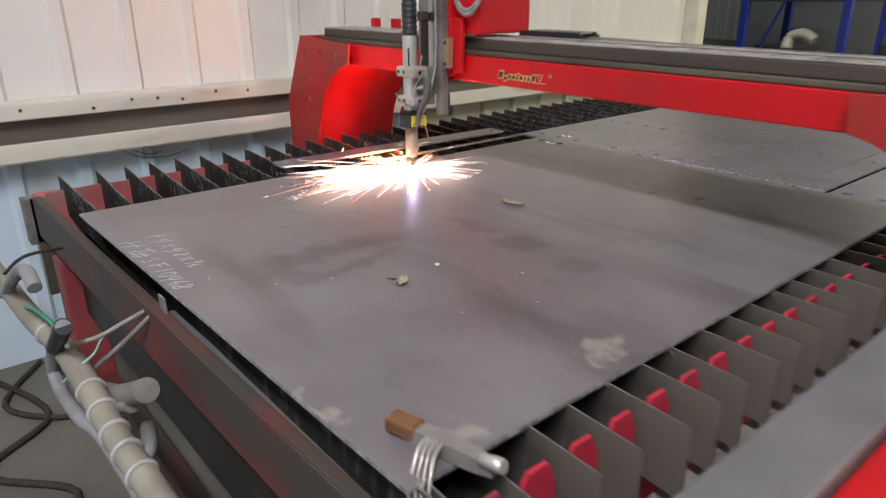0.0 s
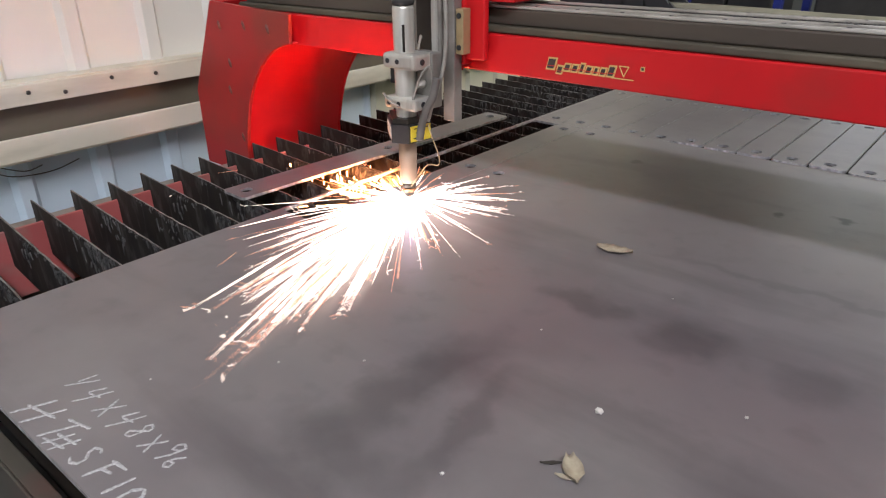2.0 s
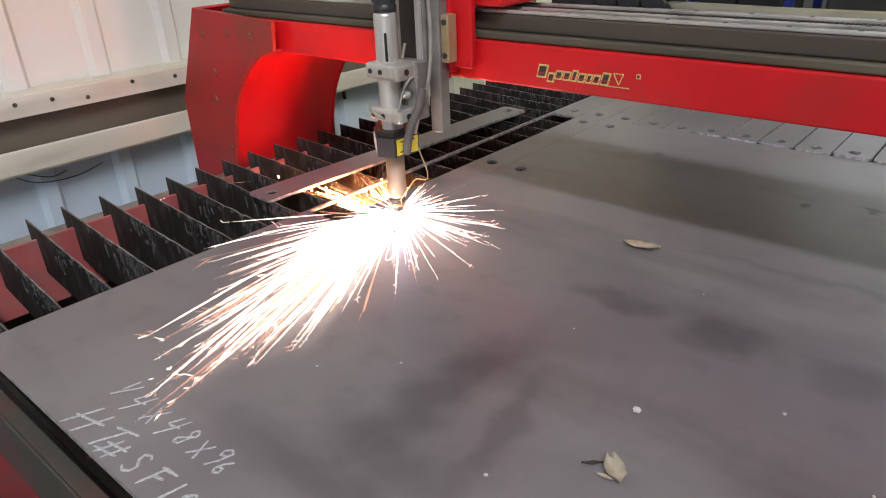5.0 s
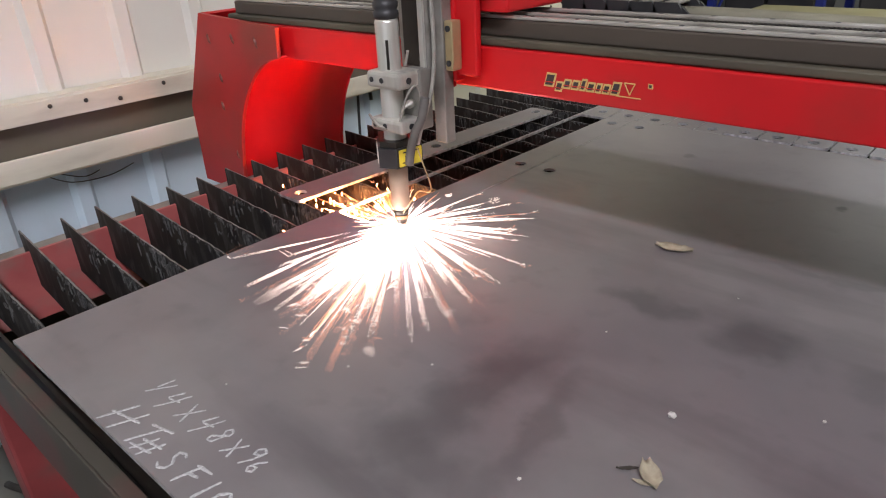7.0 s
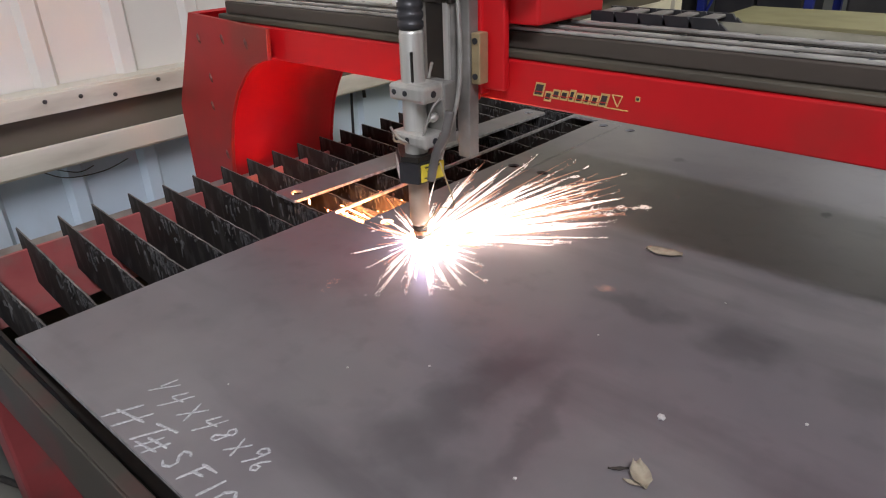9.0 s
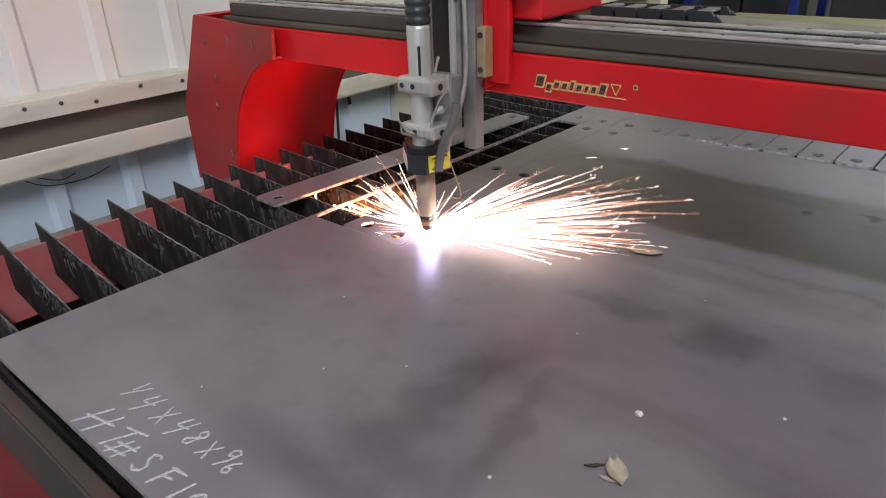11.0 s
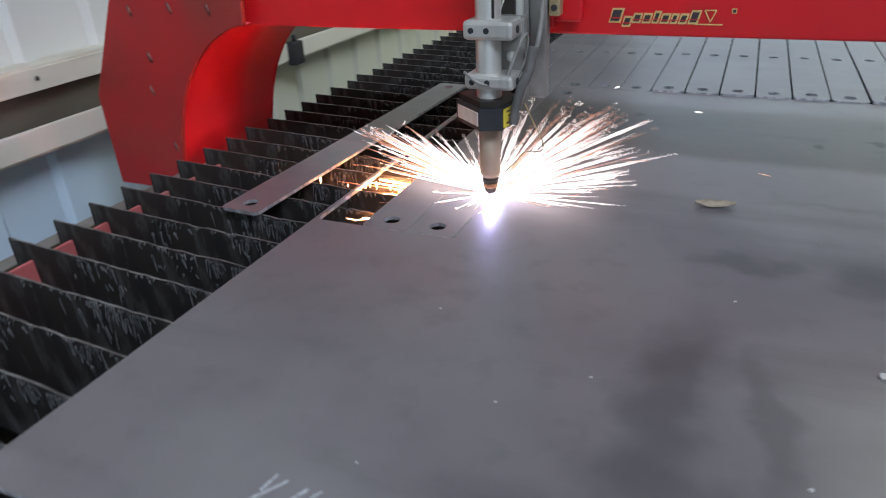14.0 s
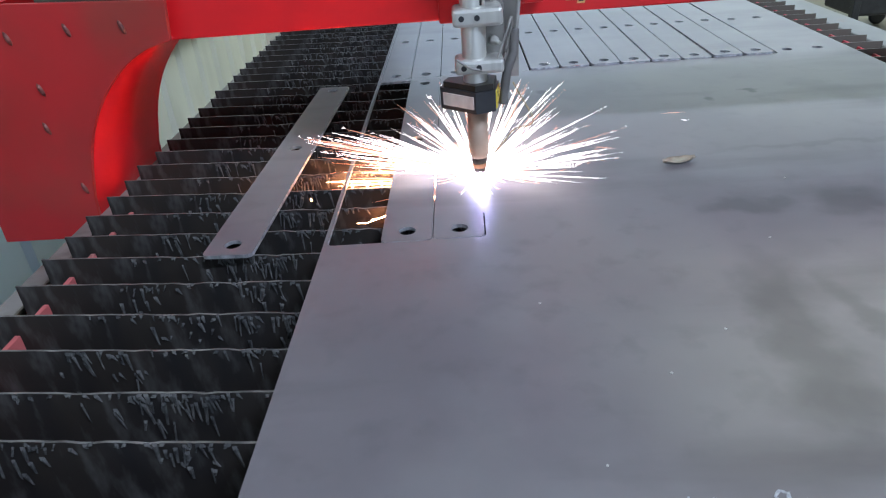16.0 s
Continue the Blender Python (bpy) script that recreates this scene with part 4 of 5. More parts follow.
def softened(bm, width):
    """The same body with its sharp edges taken off."""
    sharp = [e for e in bm.edges if len(e.link_faces) == 2 and e.calc_face_angle(0) > 0.7]
    bmesh.ops.bevel(bm, geom=sharp, offset=width, segments=2, affect="EDGES", profile=0.5)
    return bm


def leg_plate(sign):
    pts = [(-0.700, 0.690), (-0.500, 0.690), (-0.494, 0.77)] + arc_points() + [(-0.262, 1.118), (-0.575, 1.132), (-0.700, 0.895)]
    return pts if sign < 0 else [(0.975 - x, z) for x, z in pts]


for sign in (-1, 1):
    leg = part("end_plate", softened(prism_y(leg_plate(sign), FRONT - 0.028, FRONT - 0.018), 0.0016), RED_GRIMY, gantry, "red sheet-steel end plate, arched inside")
    inner = [(-0.500, 0.690), (-0.494, 0.77)] + arc_points()
    outer = [(x - 0.012, z + 0.004) for x, z in inner]
    loop = inner + outer[::-1]
    if sign > 0:
        loop = [(0.975 - x, z) for x, z in loop]
    skin = part("curved_skin", prism_y(loop, FRONT - 0.018, FRONT + 0.29), RED, gantry, "curved red inner skin")
    for f in skin.data.polygons:
        f.use_smooth = abs(f.normal.y) < 0.5
    back = [(x, z) for x, z in leg_plate(sign)]
    part("back_plate", prism_y(back, FRONT + 0.29, FRONT + 0.30), RED, gantry)
    side = [(-0.700, 0.690), (-0.688, 0.690), (-0.688, 0.893), (-0.565, 1.128), (-0.575, 1.132), (-0.700, 0.895)]
    if sign > 0:
        side = [(0.975 - x, z) for x, z in side]
    part("outer_skin", prism_y(side, FRONT - 0.018, FRONT + 0.29), RED, gantry)
    for x, z in ((-0.545, 1.075), (-0.440, 1.082), (-0.345, 1.080), (-0.520, 0.985), (-0.535, 0.915), (-0.505, 0.795)):
        bm = lathe([(0.0085, 0), (0.0085, 0.001), (0.006, 0.0015), (0.006, 0.004), (0.003, 0.005)], n=8)
        bmesh.ops.scale(bm, vec=(0.5, 1.5, 0.8), verts=list(bm.verts))
        bmesh.ops.transform(bm, matrix=pose(x if sign < 0 else 0.975 - x, FRONT - 0.028, z, 90, 18 * sign, 0), verts=list(bm.verts))
        part("bolt", bm, BOLT, gantry, "rust-stained slotted bolt")
part("beam", box(-0.40, 1.375, FRONT, FRONT + 0.15, 1.048, 1.116, 0.003), RED, gantry, "red steel cross beam")
part("beam_cap", box(-0.50, 1.30, FRONT + 0.006, FRONT + 0.145, 1.117, 1.130, 0.003), DUSTY, gantry, "dusty olive ledge")
part("extrusion", box(-0.48, 1.30, FRONT + 0.016, FRONT + 0.142, 1.1305, 1.1575, 0.003), TAUPE, gantry, "oily dark extrusion")
for dy, w in ((0.019, 0.009), (0.060, 0.009), (0.118, 0.012)):
    rail = part("linear_rail", box(-0.485, 1.30, FRONT + dy, FRONT + dy + w, 1.158, 1.1635, 0.0015), RAIL, gantry, "greasy bright linear rail")
    for i in range(22):
        bm = lathe([(0.0035, 0), (0.0035, 0.0006)], n=8)
        bmesh.ops.translate(bm, vec=(-0.44 + 0.08 * i, FRONT + dy + w / 2, 1.1636), verts=list(bm.verts))
        part("rail_bolt", bm, BLACK, rail)
part("gear_rack", box(-0.48, 1.30, FRONT + 0.076, FRONT + 0.086, 1.158, 1.161), DARK_METAL, gantry)
bm = bmesh.new()
for i in range(170):
    add_box(bm, 0.30 + 0.0058 * i, 0.3032 + 0.0058 * i, FRONT + 0.0755, FRONT + 0.0865, 1.1612, 1.1635)
tagged(part("rack_teeth", bm, DARK_METAL, gantry, "fine teeth of the gear rack"), kind="stuff")
for x in (-0.42, -0.30):
    part("end_stop", box(x, x + 0.022, FRONT + 0.17, FRONT + 0.20, 1.132, 1.19, 0.003), RED, gantry)
part("cable_tray", box(-0.50, 1.30, FRONT + 0.15, FRONT + 0.24, 1.118, 1.128), DARK_METAL, gantry)
hose = part("hose", tube([(0.40, FRONT + 0.20, 1.150), (0.60, FRONT + 0.205, 1.150), (0.85, FRONT + 0.20, 1.146), (1.1, FRONT + 0.205, 1.145), (1.30, FRONT + 0.205, 1.144)], 0.0155, 12), OLIVE, gantry, "dusty olive hose in the tray")
part("hose_hook", tube([(1.02, FRONT + 0.205, 1.162), (1.02, FRONT + 0.215, 1.185), (1.045, FRONT + 0.215, 1.192), (1.07, FRONT + 0.212, 1.180)], 0.010, 8), OLIVE, gantry, "bent olive hook over the hose")

# the maker's mark, as plain slanted shapes
TANPAINT = surface("tan lettering paint", (0.62, 0.46, 0.16), (0.52, 0.38, 0.13), 60, 0.6, bump_by=0)
BLACKPAINT = surface("black lettering paint", (0.02, 0.018, 0.018), (0.04, 0.03, 0.03), 60, 0.6, bump_by=0)


def slanted(x, z, w, h, lean, d):
    return prism_y([(x, z), (x + w, z), (x + w + lean, z + h), (x + lean, z + h)], FRONT - d, FRONT - 0.0004)


mark = part("printed_mark", slanted(0.400, 1.0665, 0.018, 0.0213, 0.0053, 0.0010), TANPAINT, gantry, "tan and black printed mark")
x = 0.400
for i, (w, h) in enumerate(((0.018, 0.026), (0.013, 0.019), (0.013, 0.018), (0.013, 0.018), (0.010, 0.022), (0.013, 0.018), (0.010, 0.018), (0.012, 0.018), (0.014, 0.024))):
    h *= 0.82
    z = 1.0665 if i != 1 else 1.061
    if i:
        part("shape", slanted(x, z, w, h, h * 0.24, 0.0010), TANPAINT, mark)
    part("shape", slanted(x + 0.0024, z + 0.0028, w - 0.0048, h - 0.0056, h * 0.20, 0.0016), BLACKPAINT, mark)
    part("shape", slanted(x + 0.001, z + h * 0.32, w * 1.0, 0.0012, 0.0003, 0.0020), RED, mark)
    x += w + 0.0015
for a, b in (((0.536, 1.086), (0.552, 1.086)), ((0.536, 1.086), (0.545, 1.070)), ((0.552, 1.086), (0.545, 1.070)), ((0.525, 1.0665), (0.562, 1.0665))):
    part("shape", tube([(a[0], FRONT - 0.0008, a[1]), (b[0], FRONT - 0.0008, b[1])], 0.0009, 5), TANPAINT, mark)
part("shape", slanted(0.572, 1.082, 0.007, 0.007, 0, 0.001), TANPAINT, mark)
part("shape", slanted(0.5735, 1.0835, 0.004, 0.004, 0, 0.0015), BLACKPAINT, mark)

PLUG = surface("dark grey rubber", (0.09, 0.085, 0.08), (0.13, 0.12, 0.11), 30, 0.6)

# ---- the carriage with the torch: its own space has its origin under the torch's axis ----
carriage = empty("torch_carriage", "red carriage holding a plasma torch on a vertical slide", "torch carriage")
part("foot_plate", box(0.076, 0.122, 0.078, 0.092, 1.070, 1.21, 0.004), RED, carriage, "red bent foot plate")
part("mount_plate", box(0.050, 0.080, 0.074, 0.098, 1.060, 1.42, 0.003), RED, carriage)
part("motor_box", box(0.076, 0.172, 0.094, 0.28, 1.170, 1.46, 0.005), RED, carriage, "red motor housing")
part("back_plate", box(-0.055, 0.060, 0.086, 0.098, 1.045, 1.46, 0.003), RED, carriage, "red back plate")
slide = part("slide_body", box(-0.020, 0.048, 0.046, 0.084, 1.055, 1.47, 0.003), GREY_METAL, carriage, "dull metal vertical slide")
part("slide_recess", box(-0.010, 0.026, 0.0445, 0.047, 1.085, 1.20, 0.001), DARK_METAL, slide)
part("slide_cap", box(-0.020, 0.048, 0.040, 0.084, 1.20, 1.225, 0.002), DARK_METAL, slide)
part("guide_rail", box(0.0485, 0.075, 0.050, 0.073, 0.958, 1.47, 0.002), GREY_METAL, carriage, "long dull guide rail")
part("guide_strip", box(0.030, 0.040, 0.040, 0.047, 1.075, 1.47, 0.001), ALU, carriage)
blk = part("stop_block", box(0.077, 0.094, 0.052, 0.074, 1.082, 1.160, 0.002), BRONZE, carriage, "pale bronze block")
for z in (1.094, 1.148):
    bm = lathe([(0.005, 0), (0.005, 0.002)], n=8)
    bmesh.ops.transform(bm, matrix=pose(0.0855, 0.0518, z, 90, 0, 0), verts=list(bm.verts))
    part("bolt", bm, BLACK, blk)
part("torch_block", box(0.006, 0.050, 0.018, 0.046, 0.985, 1.085, 0.003), GREY_METAL, carriage, "dirty metal torch block")
torch = part("torch_barrel", lathe([(0.019, 0.93), (0.0195, 0.94), (0.0195, 1.160), (0.018, 1.166)], n=28), ALU, carriage, "light metal torch barrel")
part("barrel_groove", box(0.010, 0.0145, -0.016, -0.010, 1.088, 1.135, 0.001), DARK_METAL, torch)
part("sleeve", lathe([(0.0145, 0.838), (0.0172, 0.846), (0.0172, 0.930)], n=28), BROWN, torch, "brown heat-stained sleeve")
part("nozzle", lathe([(0.007, 0.804), (0.010, 0.812), (0.0115, 0.820), (0.0115, 0.828), (0.014, 0.829), (0.014, 0.841)], n=24), DARK_METAL, torch, "dark nozzle")
part("nozzle_ring", lathe([(0.0125, 0.8195), (0.0128, 0.821), (0.0128, 0.8255), (0.0125, 0.827)], n=24), COPPER, torch, "copper ring")
prof = [(0.0185, 1.166)]
for i in range(22):
    z = 1.170 + 0.014 * i
    prof += [(0.0205, z), (0.0205, z + 0.007), (0.0175, z + 0.009)]
part("torch_hose", lathe(prof, n=20), BLACK, torch, "black ribbed hose")
for z0, z1, lab in ((1.058, 1.086, "upper"), (0.985, 1.008, "lower")):
    bm = box(-0.032, 0.046, -0.026, 0.030, z0, z1, 0.006)
    cl = part("clamp", bm, ALU, torch, "worn metal clamp")
    for bx, by in ((-0.018, -0.0262), (0.006, -0.0262)):
        bm = lathe([(0.0045, 0), (0.0045, 0.0015)], n=10)
        bmesh.ops.transform(bm, matrix=pose(bx, by, (z0 + z1) / 2, 90, 0, 0), verts=list(bm.verts))
        part("bolt", bm, BLACK, cl)
    bm = lathe([(0.0055, 0), (0.0055, 0.0015)], n=10)
    bmesh.ops.transform(bm, matrix=pose(0.0462, -0.004, (z0 + z1) / 2, 0, 90, 0), verts=list(bm.verts))
    part("bolt", bm, BLACK, cl)
HOLDER = [(-0.059, 0.008), (-0.002, -0.040), (0.030, -0.028), (0.039, 0.025), (0.020, 0.036), (-0.050, 0.032)]
hold = part("sensor_holder", slab(HOLDER, [], 0.925, 0.960), BLACK, carriage, "black chamfered magnetic torch holder")
part("holder_top", slab([(x * 0.9, y * 0.9) for x, y in HOLDER], [], 0.9605, 0.970), DARK_METAL, hold)


def face_plate(name, p, q, z0, z1, proud, material, label):
    """A thin plate on the holder's side from p to q."""
    w = math.hypot(q[0] - p[0], q[1] - p[1])
    ob = part(name, box(-w / 2, w / 2, -proud, 0.001, z0, z1, 0.0004), material, hold, label)
    ob.matrix_basis = pose((p[0] + q[0]) / 2, (p[1] + q[1]) / 2, 0, 0, 0, math.degrees(math.atan2(q[1] - p[1], q[0] - p[0])))
    return ob, w


lab, w = face_plate("warning_label", (0.031, -0.0235), (0.0385, 0.0225), 0.928, 0.957, 0.0018, YELLOW, "yellow warning label with unreadable dark bars")
for i, (u, z) in enumerate(((-0.016, 0.951), (0.006, 0.951), (-0.012, 0.944), (-0.018, 0.933))):
    part("label_bar", box(u, u + 0.011, -0.0024, -0.0016, z, z + 0.0022), BLACKPAINT, lab)
face_plate("name_plate", (-0.054, 0.0038), (-0.005, -0.0375), 0.932, 0.953, 0.0015, PALE, "worn pale name plate")
part("thumb_screw", lathe([(0.007, 0), (0.007, 0.012), (0.003, 0.013), (0.003, 0.03)], n=12), ALU, carriage).matrix_basis = pose(0.03, 0.016, 1.03, 90, 0, 20)
part("wing_bolt", tube([(0.006, 0.03, 1.087), (0.010, 0.03, 1.10), (0.016, 0.028, 1.112)], 0.0025, 6), ALU, carriage)
part("sensor_lead", tube([(0.066, 0.046, 1.45), (0.062, 0.040, 1.25), (0.074, 0.030, 1.12), (0.070, 0.022, 1.05), (0.058, 0.010, 1.0), (0.050, 0.004, 0.965)], 0.0035, 7), WIRE, carriage)
part("sensor_plug", tube([(0.066, 0.012, 1.045), (0.062, 0.004, 1.01), (0.052, -0.004, 0.985), (0.046, -0.010, 0.955), (0.043, -0.012, 0.932)], 0.0075, 10), PLUG, carriage, "dark grey cable plug")
part("tied_lead", tube([(0.034, -0.02, 1.0), (0.052, -0.016, 1.05), (0.060, 0.0, 1.065), (0.056, 0.01, 1.03), (0.04, 0.0, 0.99), (0.0, -0.03, 0.995), (-0.03, -0.028, 1.012)], 0.0022, 6), WIRE, carriage)
part("thin_wire", tube([(0.060, -0.008, 0.965), (0.074, -0.010, 0.938), (0.090, -0.012, 0.908), (0.088, -0.013, 0.893), (0.062, -0.012, 0.888), (0.042, -0.012, 0.866), (0.016, -0.010, 0.835)], 0.0012, 5), BRONZE, carriage, "thin copper wire")
for r0 in (0.0, 0.010):
    part("loop_cable", tube([(0.085, 0.085, 1.36 + r0), (0.095, 0.075, 1.27 + r0), (0.135, 0.070, 1.222 + r0), (0.175, 0.074, 1.232 + r0), (0.200, 0.085, 1.30), (0.205, 0.085, 1.42)], 0.0055, 8), WIRE, carriage, "looped grey cable")
# drag chain behind the housing
for i in range(5):
    x = 0.176 + 0.041 * i
    outline = [(x - 0.004, 1.136), (x + 0.036, 1.136), (x + 0.042, 1.143), (x + 0.042, 1.166), (x + 0.034, 1.177), (x - 0.004, 1.177)]
    link = part("chain_link", prism_y(outline, 0.242, 0.248), BLACK, carriage, "black drag-chain link")
    part("link_side", prism_y(outline, 0.306, 0.312), BLACK, link)
    part("link_bar", box(x + 0.006, x + 0.026, 0.2485, 0.3055, 1.1715, 1.1765, 0.002), GREY_METAL, link, "dusty grey cross bar")
    part("link_floor", box(x, x + 0.038, 0.2485, 0.3055, 1.136, 1.140), BLACK, link)
for y in (0.2425, 0.3065):
    part("chain_end", prism_y([(0.381, 1.134), (0.418, 1.134), (0.418, 1.143), (0.400, 1.155), (0.381, 1.172)], y, y + 0.005), BLACK, carriage, "black sloping end of the drag chain")

# ---- fire: the arc and its sparks ----
def spark_mesh(n, spread, reach, seed, rise=0.10, fork=0.25, thick=0.0011, fall=False, bias=0.65):
    """Streaks that leave the origin towards +x, with forked ends."""
    rr = random.Random(seed)
    bm = bmesh.new()

    def streak(p, q, r0, mat):
        d = (q - p)
        if d.length < 1e-5:
            return
        u = d.cross(Vector((0.1, 0.2, 1))).normalized()
        v = d.normalized().cross(u)
        mid = (p + q) / 2
        a = [bm.verts.new(mid + r0 * (math.cos(k * 2.0944) * u + math.sin(k * 2.0944) * v)) for k in range(3)]
        s, e = bm.verts.new(p), bm.verts.new(q)
        for k in range(3):
            bm.faces.new((s, a[k], a[(k + 1) % 3])).material_index = mat
            bm.faces.new((e, a[(k + 1) % 3], a[k])).material_index = mat

    for _ in range(n):
        g = rr.gauss(0, 0.5)
        az = radians(spread) * max(-1.25, min(1.25, g))
        l = reach * (rr.random() ** bias * 0.85 + 0.15) * (1.0 - 0.35 * min(1, abs(g)))
        if rr.random() < 0.05:
            l *= 1.1
        el = rr.uniform(0.0, rise) if not fall else -rr.uniform(0.03, 0.30)
        d = Vector((math.cos(az) * math.cos(el), math.sin(az) * math.cos(el), math.sin(el)))
        s0 = l * rr.choice((0.0, 0.0, 0.0, 0.3, 0.55))
        p, q = d * s0 + Vector((0, 0, 0.004)), d * l + Vector((0, 0, 0.004 - 0.12 * l * l if not fall else 0))
        far = l > 0.75 * reach
        streak(p, q, thick * rr.uniform(0.5, 1.25), 1 if rr.random() < (0.60 if far else 0.22) else 0)
        if rr.random() < fork:
            for _ in range(rr.randint(2, 5)):
                e = Vector((rr.uniform(0.3, 1), rr.uniform(-0.5, 0.5), rr.uniform(-0.1, 0.3))).normalized()
                e = Matrix.Rotation(az, 3, "Z") @ e
                o = p.lerp(q, rr.choice((0.84, 0.94, 0.98)))
                streak(o, o + e * rr.uniform(0.006, 0.020), thick * 0.34, rr.randint(0, 1))
    return bm


fire = []


def spray(name, label, bm, hot=None):
    ob = thing(name, bm, hot or GLOW_WHITE, label, "sparks", "sparks of the cut", materials=(GLOW_ORANGE,))
    fire.append(ob)
    return ob


long_spray = spray("spark_spray", "long thin fan of white-hot cutting sparks over the sheet", spark_mesh(150, 16, 0.66, 1, rise=0.06, thick=0.0009, fork=0.6, bias=0.4))
main_spray = spray("main_spray", "dense fan of white-hot cutting sparks over the sheet", spark_mesh(95, 22, 0.42, 6, rise=0.10, thick=0.0009, fork=0.55))
wide_spray = spray("wide_spray", "wide fan of white and orange sparks over the sheet", spark_mesh(120, 50, 0.48, 7, rise=0.16, thick=0.0008, fork=0.5))
core_spray = spray("spark_core", "thick white-hot heart of the spark fan", spark_mesh(85, 58, 0.135, 2, rise=0.30, thick=0.0021, fork=0.0), GLOW_HOT)
side_spray = spray("side_spray", "thinner fan of sparks leaving the other way", spark_mesh(60, 44, 0.28, 3, rise=0.26, thick=0.0006, fork=0.4))
ring_spray = spray("ring_spray", "short sparks all round the torch tip", spark_mesh(90, 330, 0.11, 4, rise=0.45, thick=0.0008))
under_spray = spray("under_spray", "sparks blown down between the slats", spark_mesh(90, 42, 0.36, 5, fall=True, thick=0.0014, fork=0.1), GLOW_UNDER)
rnd = random.Random(23)
bm = bmesh.new()
for _ in range(170):
    x, y = -abs(rnd.gauss(0, 0.14)), rnd.choice((0.012, 0.020, 0.03, 0.09, 0.15)) + rnd.uniform(-0.012, 0.016)
    z, w, l = -rnd.uniform(0.012, 0.055), rnd.uniform(0.0008, 0.0028), rnd.uniform(0.004, 0.018)
    ring4 = [bm.verts.new((x + w * dx, y + w * dy, z)) for dx, dy in ((1, 0), (0, 1), (-1, 0), (0, -1))]
    top, low = bm.verts.new((x, y, z + l * 0.4)), bm.verts.new((x, y, z - l * 0.6))
    for k in range(4):
        bm.faces.new((ring4[k], ring4[(k + 1) % 4], top))
        bm.faces.new((ring4[(k + 1) % 4], ring4[k], low))
embers = thing("embers", bm, GLOW_EMBER, "glowing orange drips of slag between the slats", "sparks", kind="stuff")
arc = empty("plasma_arc", "blinding blue-white plasma arc under the nozzle", "plasma arc")
bm = bmesh.new()
bmesh.ops.create_icosphere(bm, subdivisions=3, radius=0.008)
part("arc_ball", bm, GLOW_ARC, arc)
bm = lathe([(0.003, -0.03), (0.004, 0.0), (0.006, 0.012)], n=12)
part("arc_column", bm, GLOW_ARC, arc)
strays = []
rnd = random.Random(44)
for i in range(7):
    bm = spark_mesh(1, 4, 0.05, 60 + i, fork=0.0, thick=0.0005)
    strays.append(thing("stray_spark", bm, GLOW_WHITE, "single flying orange spark above the sheet", "spark", "stray sparks", materials=(GLOW_ORANGE,)))


def torch_at(t):
    for (t0, x0, y0), (t1, x1, y1) in zip(TRAVEL, TRAVEL[1:]):
        if t <= t1:
            f = (t - t0) / (t1 - t0)
            return x0 + f * (x1 - x0), y0 + f * (y1 - y0)
    return TRAVEL[-1][1:]


def heading(t, rows):
    for (t0, a0), (t1, a1) in zip(rows, rows[1:]):
        if t <= t1:
            return a0 + (a1 - a0) * (t - t0) / (t1 - t0)
    return rows[-1][1]


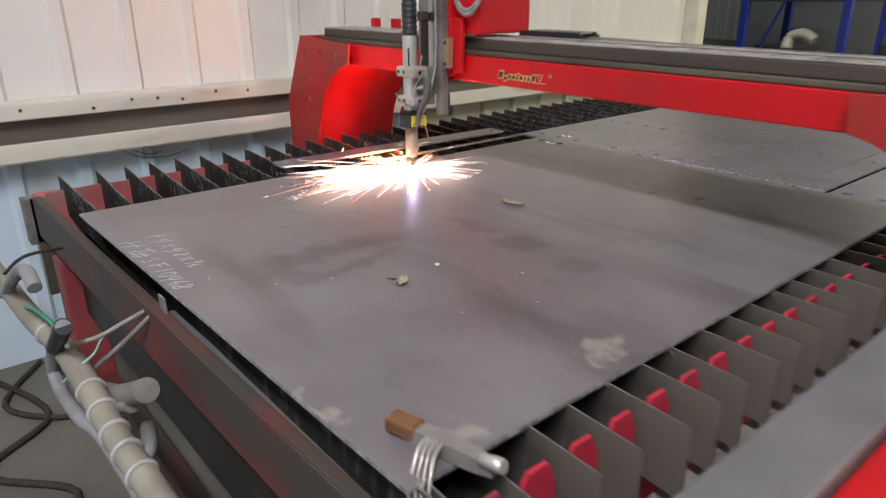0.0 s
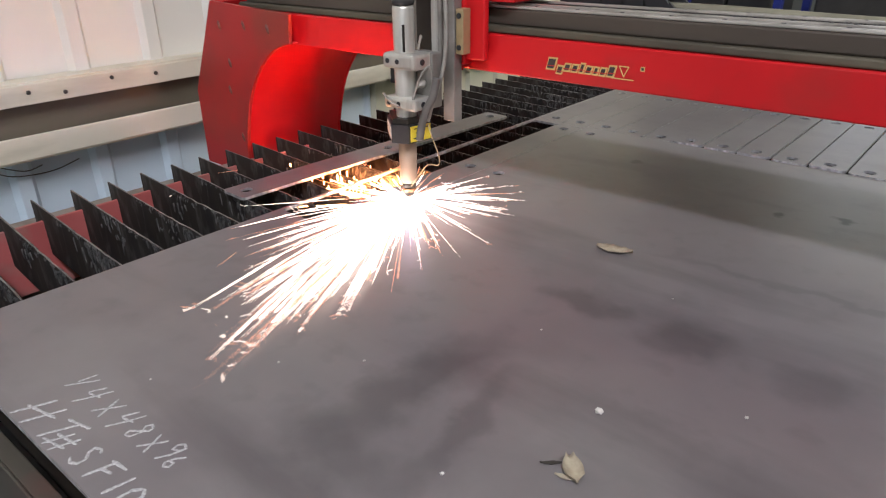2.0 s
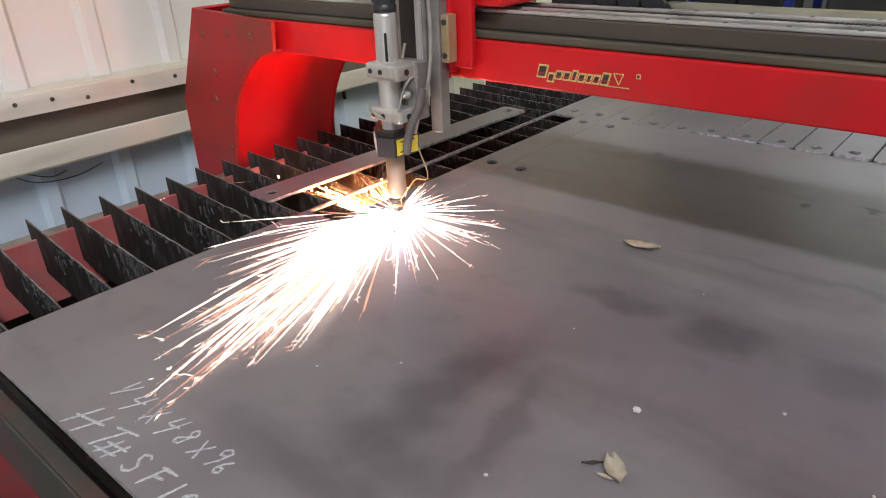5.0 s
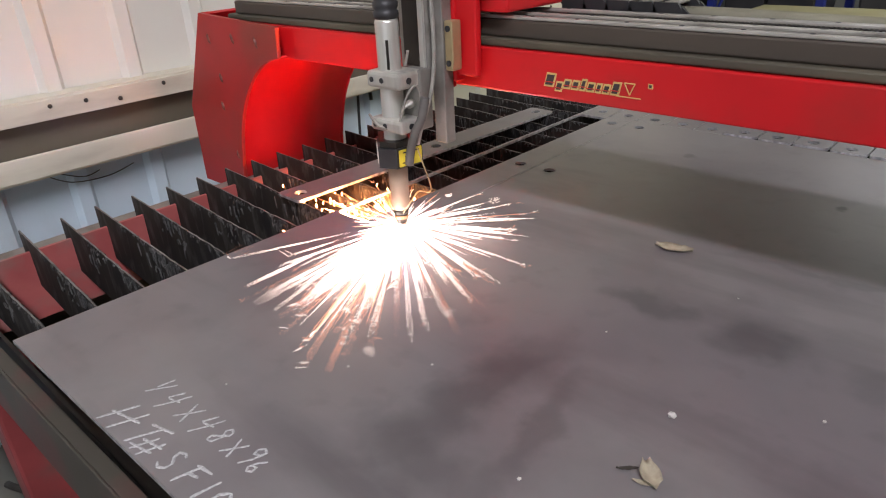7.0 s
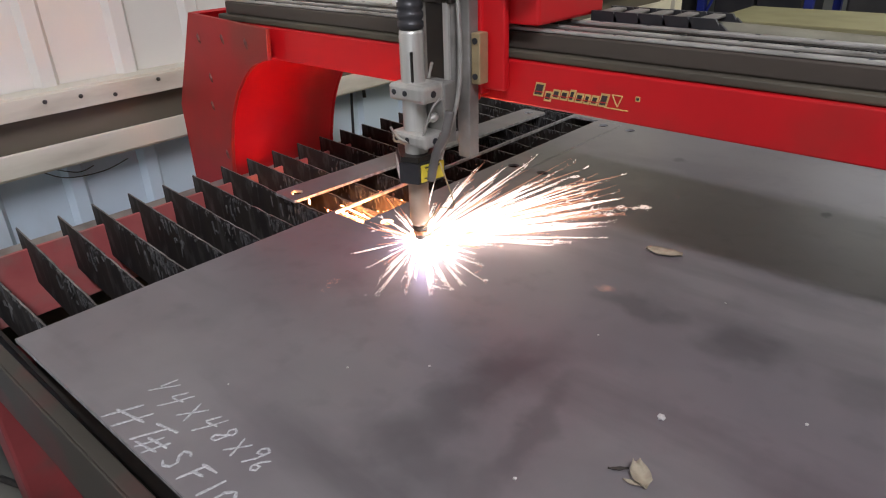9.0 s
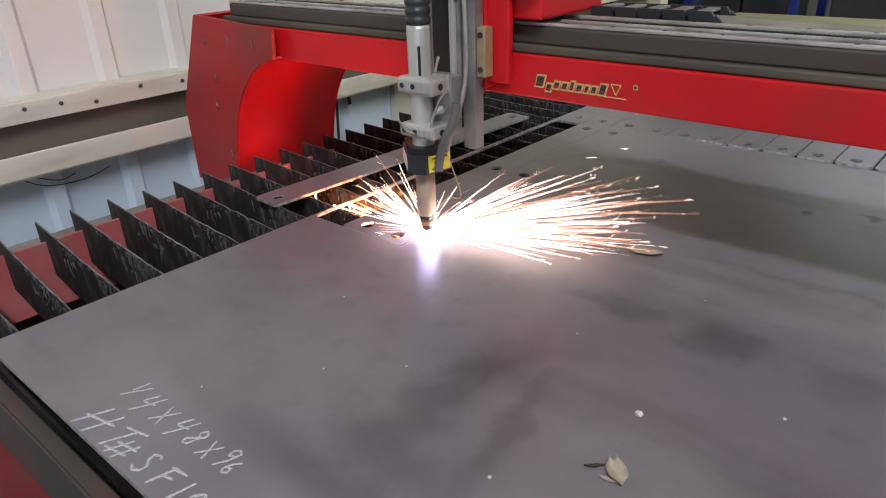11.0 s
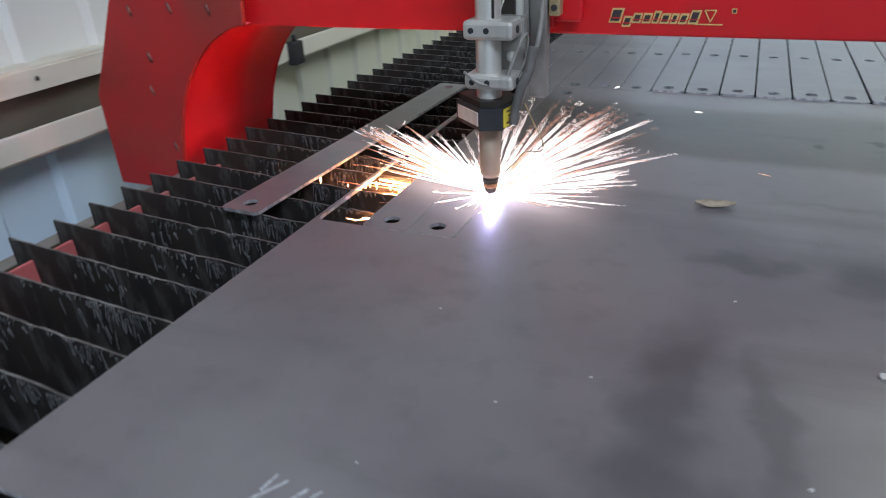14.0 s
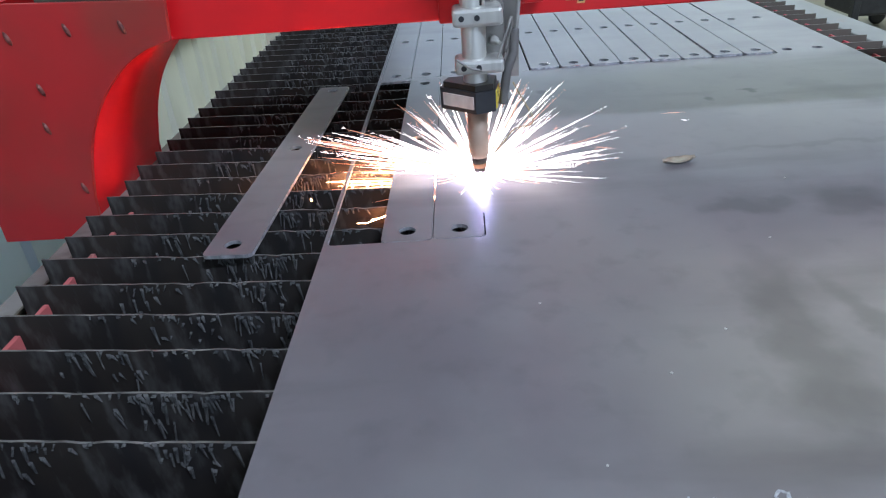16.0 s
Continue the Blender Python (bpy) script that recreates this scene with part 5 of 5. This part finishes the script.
def motions():
    walk(gantry, [(t, pose(0, y, 0)) for t, x, y in TRAVEL])
    walk(carriage, [(t, pose(x, y, 0)) for t, x, y in TRAVEL])
    walk(arc, [(t, pose(x, y, PLATE_Z + 0.003)) for t, x, y in TRAVEL])
    walk(embers, [(t, pose(x, y, PLATE_Z)) for t, x, y in TRAVEL])
    rr = random.Random(9)
    long_way = [(0, 10), (0.9, 10), (1.3, -76), (1.5, -76), (2.0, -68), (2.5, -71), (3.2, -72), (5.5, -73), (5.6, -72), (6.0, 10), (6.9, 10), (7.2, -66), (7.6, -66), (8.1, -76), (8.5, -60), (8.7, -52), (9.0, 12), (16.0, 20)]
    main_way = [(0, -84), (1.2, -76), (2.0, -70), (3.2, -74), (5.5, -78), (6.6, -73), (7.0, -66), (7.5, -76), (8.1, -66), (8.5, -50), (8.8, -46), (9.0, 56), (9.3, 60), (11.3, 16), (12.2, 18), (12.4, 0), (12.62, 0), (12.9, 160), (14.0, 150), (16.0, 152)]
    wide_way = [(0, -76), (1.5, -74), (2.0, -68), (5.5, -74), (6.8, -68), (7.2, -30), (8.0, -20), (8.7, -10), (9.0, 78), (9.3, 70), (11.5, 50), (12.2, 44), (12.4, -28), (12.62, -28), (12.9, 48), (14.0, 88), (16.0, 92)]
    side_way = [(0, 0), (6.5, 2), (7.3, 30), (8.0, 44), (8.6, 38), (9.0, -45), (9.6, -100), (10.4, -190), (12.2, -198), (12.65, -200), (12.9, -325), (13.2, -340), (14.0, -345), (16.0, -354)]
    core_way = [(0, -84), (3.2, -76), (6.6, -74), (8.6, -62), (9.0, 20), (11.3, 30), (12.6, 6), (13.2, 90), (16.0, 90)]
    lift = [(0, 0), (8.8, 0), (9.2, 2), (12.6, 4), (13.2, 3), (16, 2)]
    # while the jet goes clean through, the long sparks leave under the sheet
    depth = [(0, 1), (1.0, 1), (1.3, 0), (5.6, 0), (5.8, 1), (6.9, 1), (7.1, 0), (8.7, 0), (8.9, 1), (16, 1)]
    times = [round(0.2 * i, 1) for i in range(43)] + [8.5, 8.6, 8.7, 8.8, 8.9] + [round(0.2 * i, 1) for i in range(45, 63)] + [12.5, 12.6, 12.7, 12.8, 12.9] + [round(0.2 * i, 1) for i in range(65, 81)]
    for ob, way, wob, tip in ((long_spray, long_way, 4, 1.0), (main_spray, main_way, 4, 1.0), (wide_spray, wide_way, 6, 2.0), (core_spray, core_way, 6, 1.0), (side_spray, side_way, 8, 2.0), (ring_spray, [(0, 0), (16, 300)], 20, 2.0), (under_spray, [(0, 165), (16, 160)], 3, 1.0)):
        rows = []
        for t in times:
            x, y = torch_at(t)
            sunk = heading(t, depth) if ob is long_spray else 0.0
            up = 0.0 if ob in (under_spray, long_spray, ring_spray) else heading(t, lift)
            z = PLATE_Z + (-0.012 if ob is under_spray else 0.002 - 0.034 * sunk)
            rows.append((t, pose(x, y, z, rr.uniform(-tip, tip) * 0.5, rr.uniform(-tip, 0) + 7 * sunk - up, heading(t, way) + rr.uniform(-wob, wob))))
        walk(ob, rows)
    for i, ob in enumerate(strays):
        rows = []
        for k in range(41):
            t = 0.4 * k
            x, y = torch_at(t)
            f = ((k + i * 3) % 4) / 3
            a = radians(heading(t, long_way) + 60 * math.sin(i * 1.7))
            d = 0.10 + 0.32 * f
            rows.append((t, pose(x + d * math.cos(a), y + d * math.sin(a), PLATE_Z + 0.02 + 0.14 * f * (1.1 - f) + 0.01 * i, 0, -15 + 30 * f, math.degrees(a))))
        walk(ob, rows)


motions()
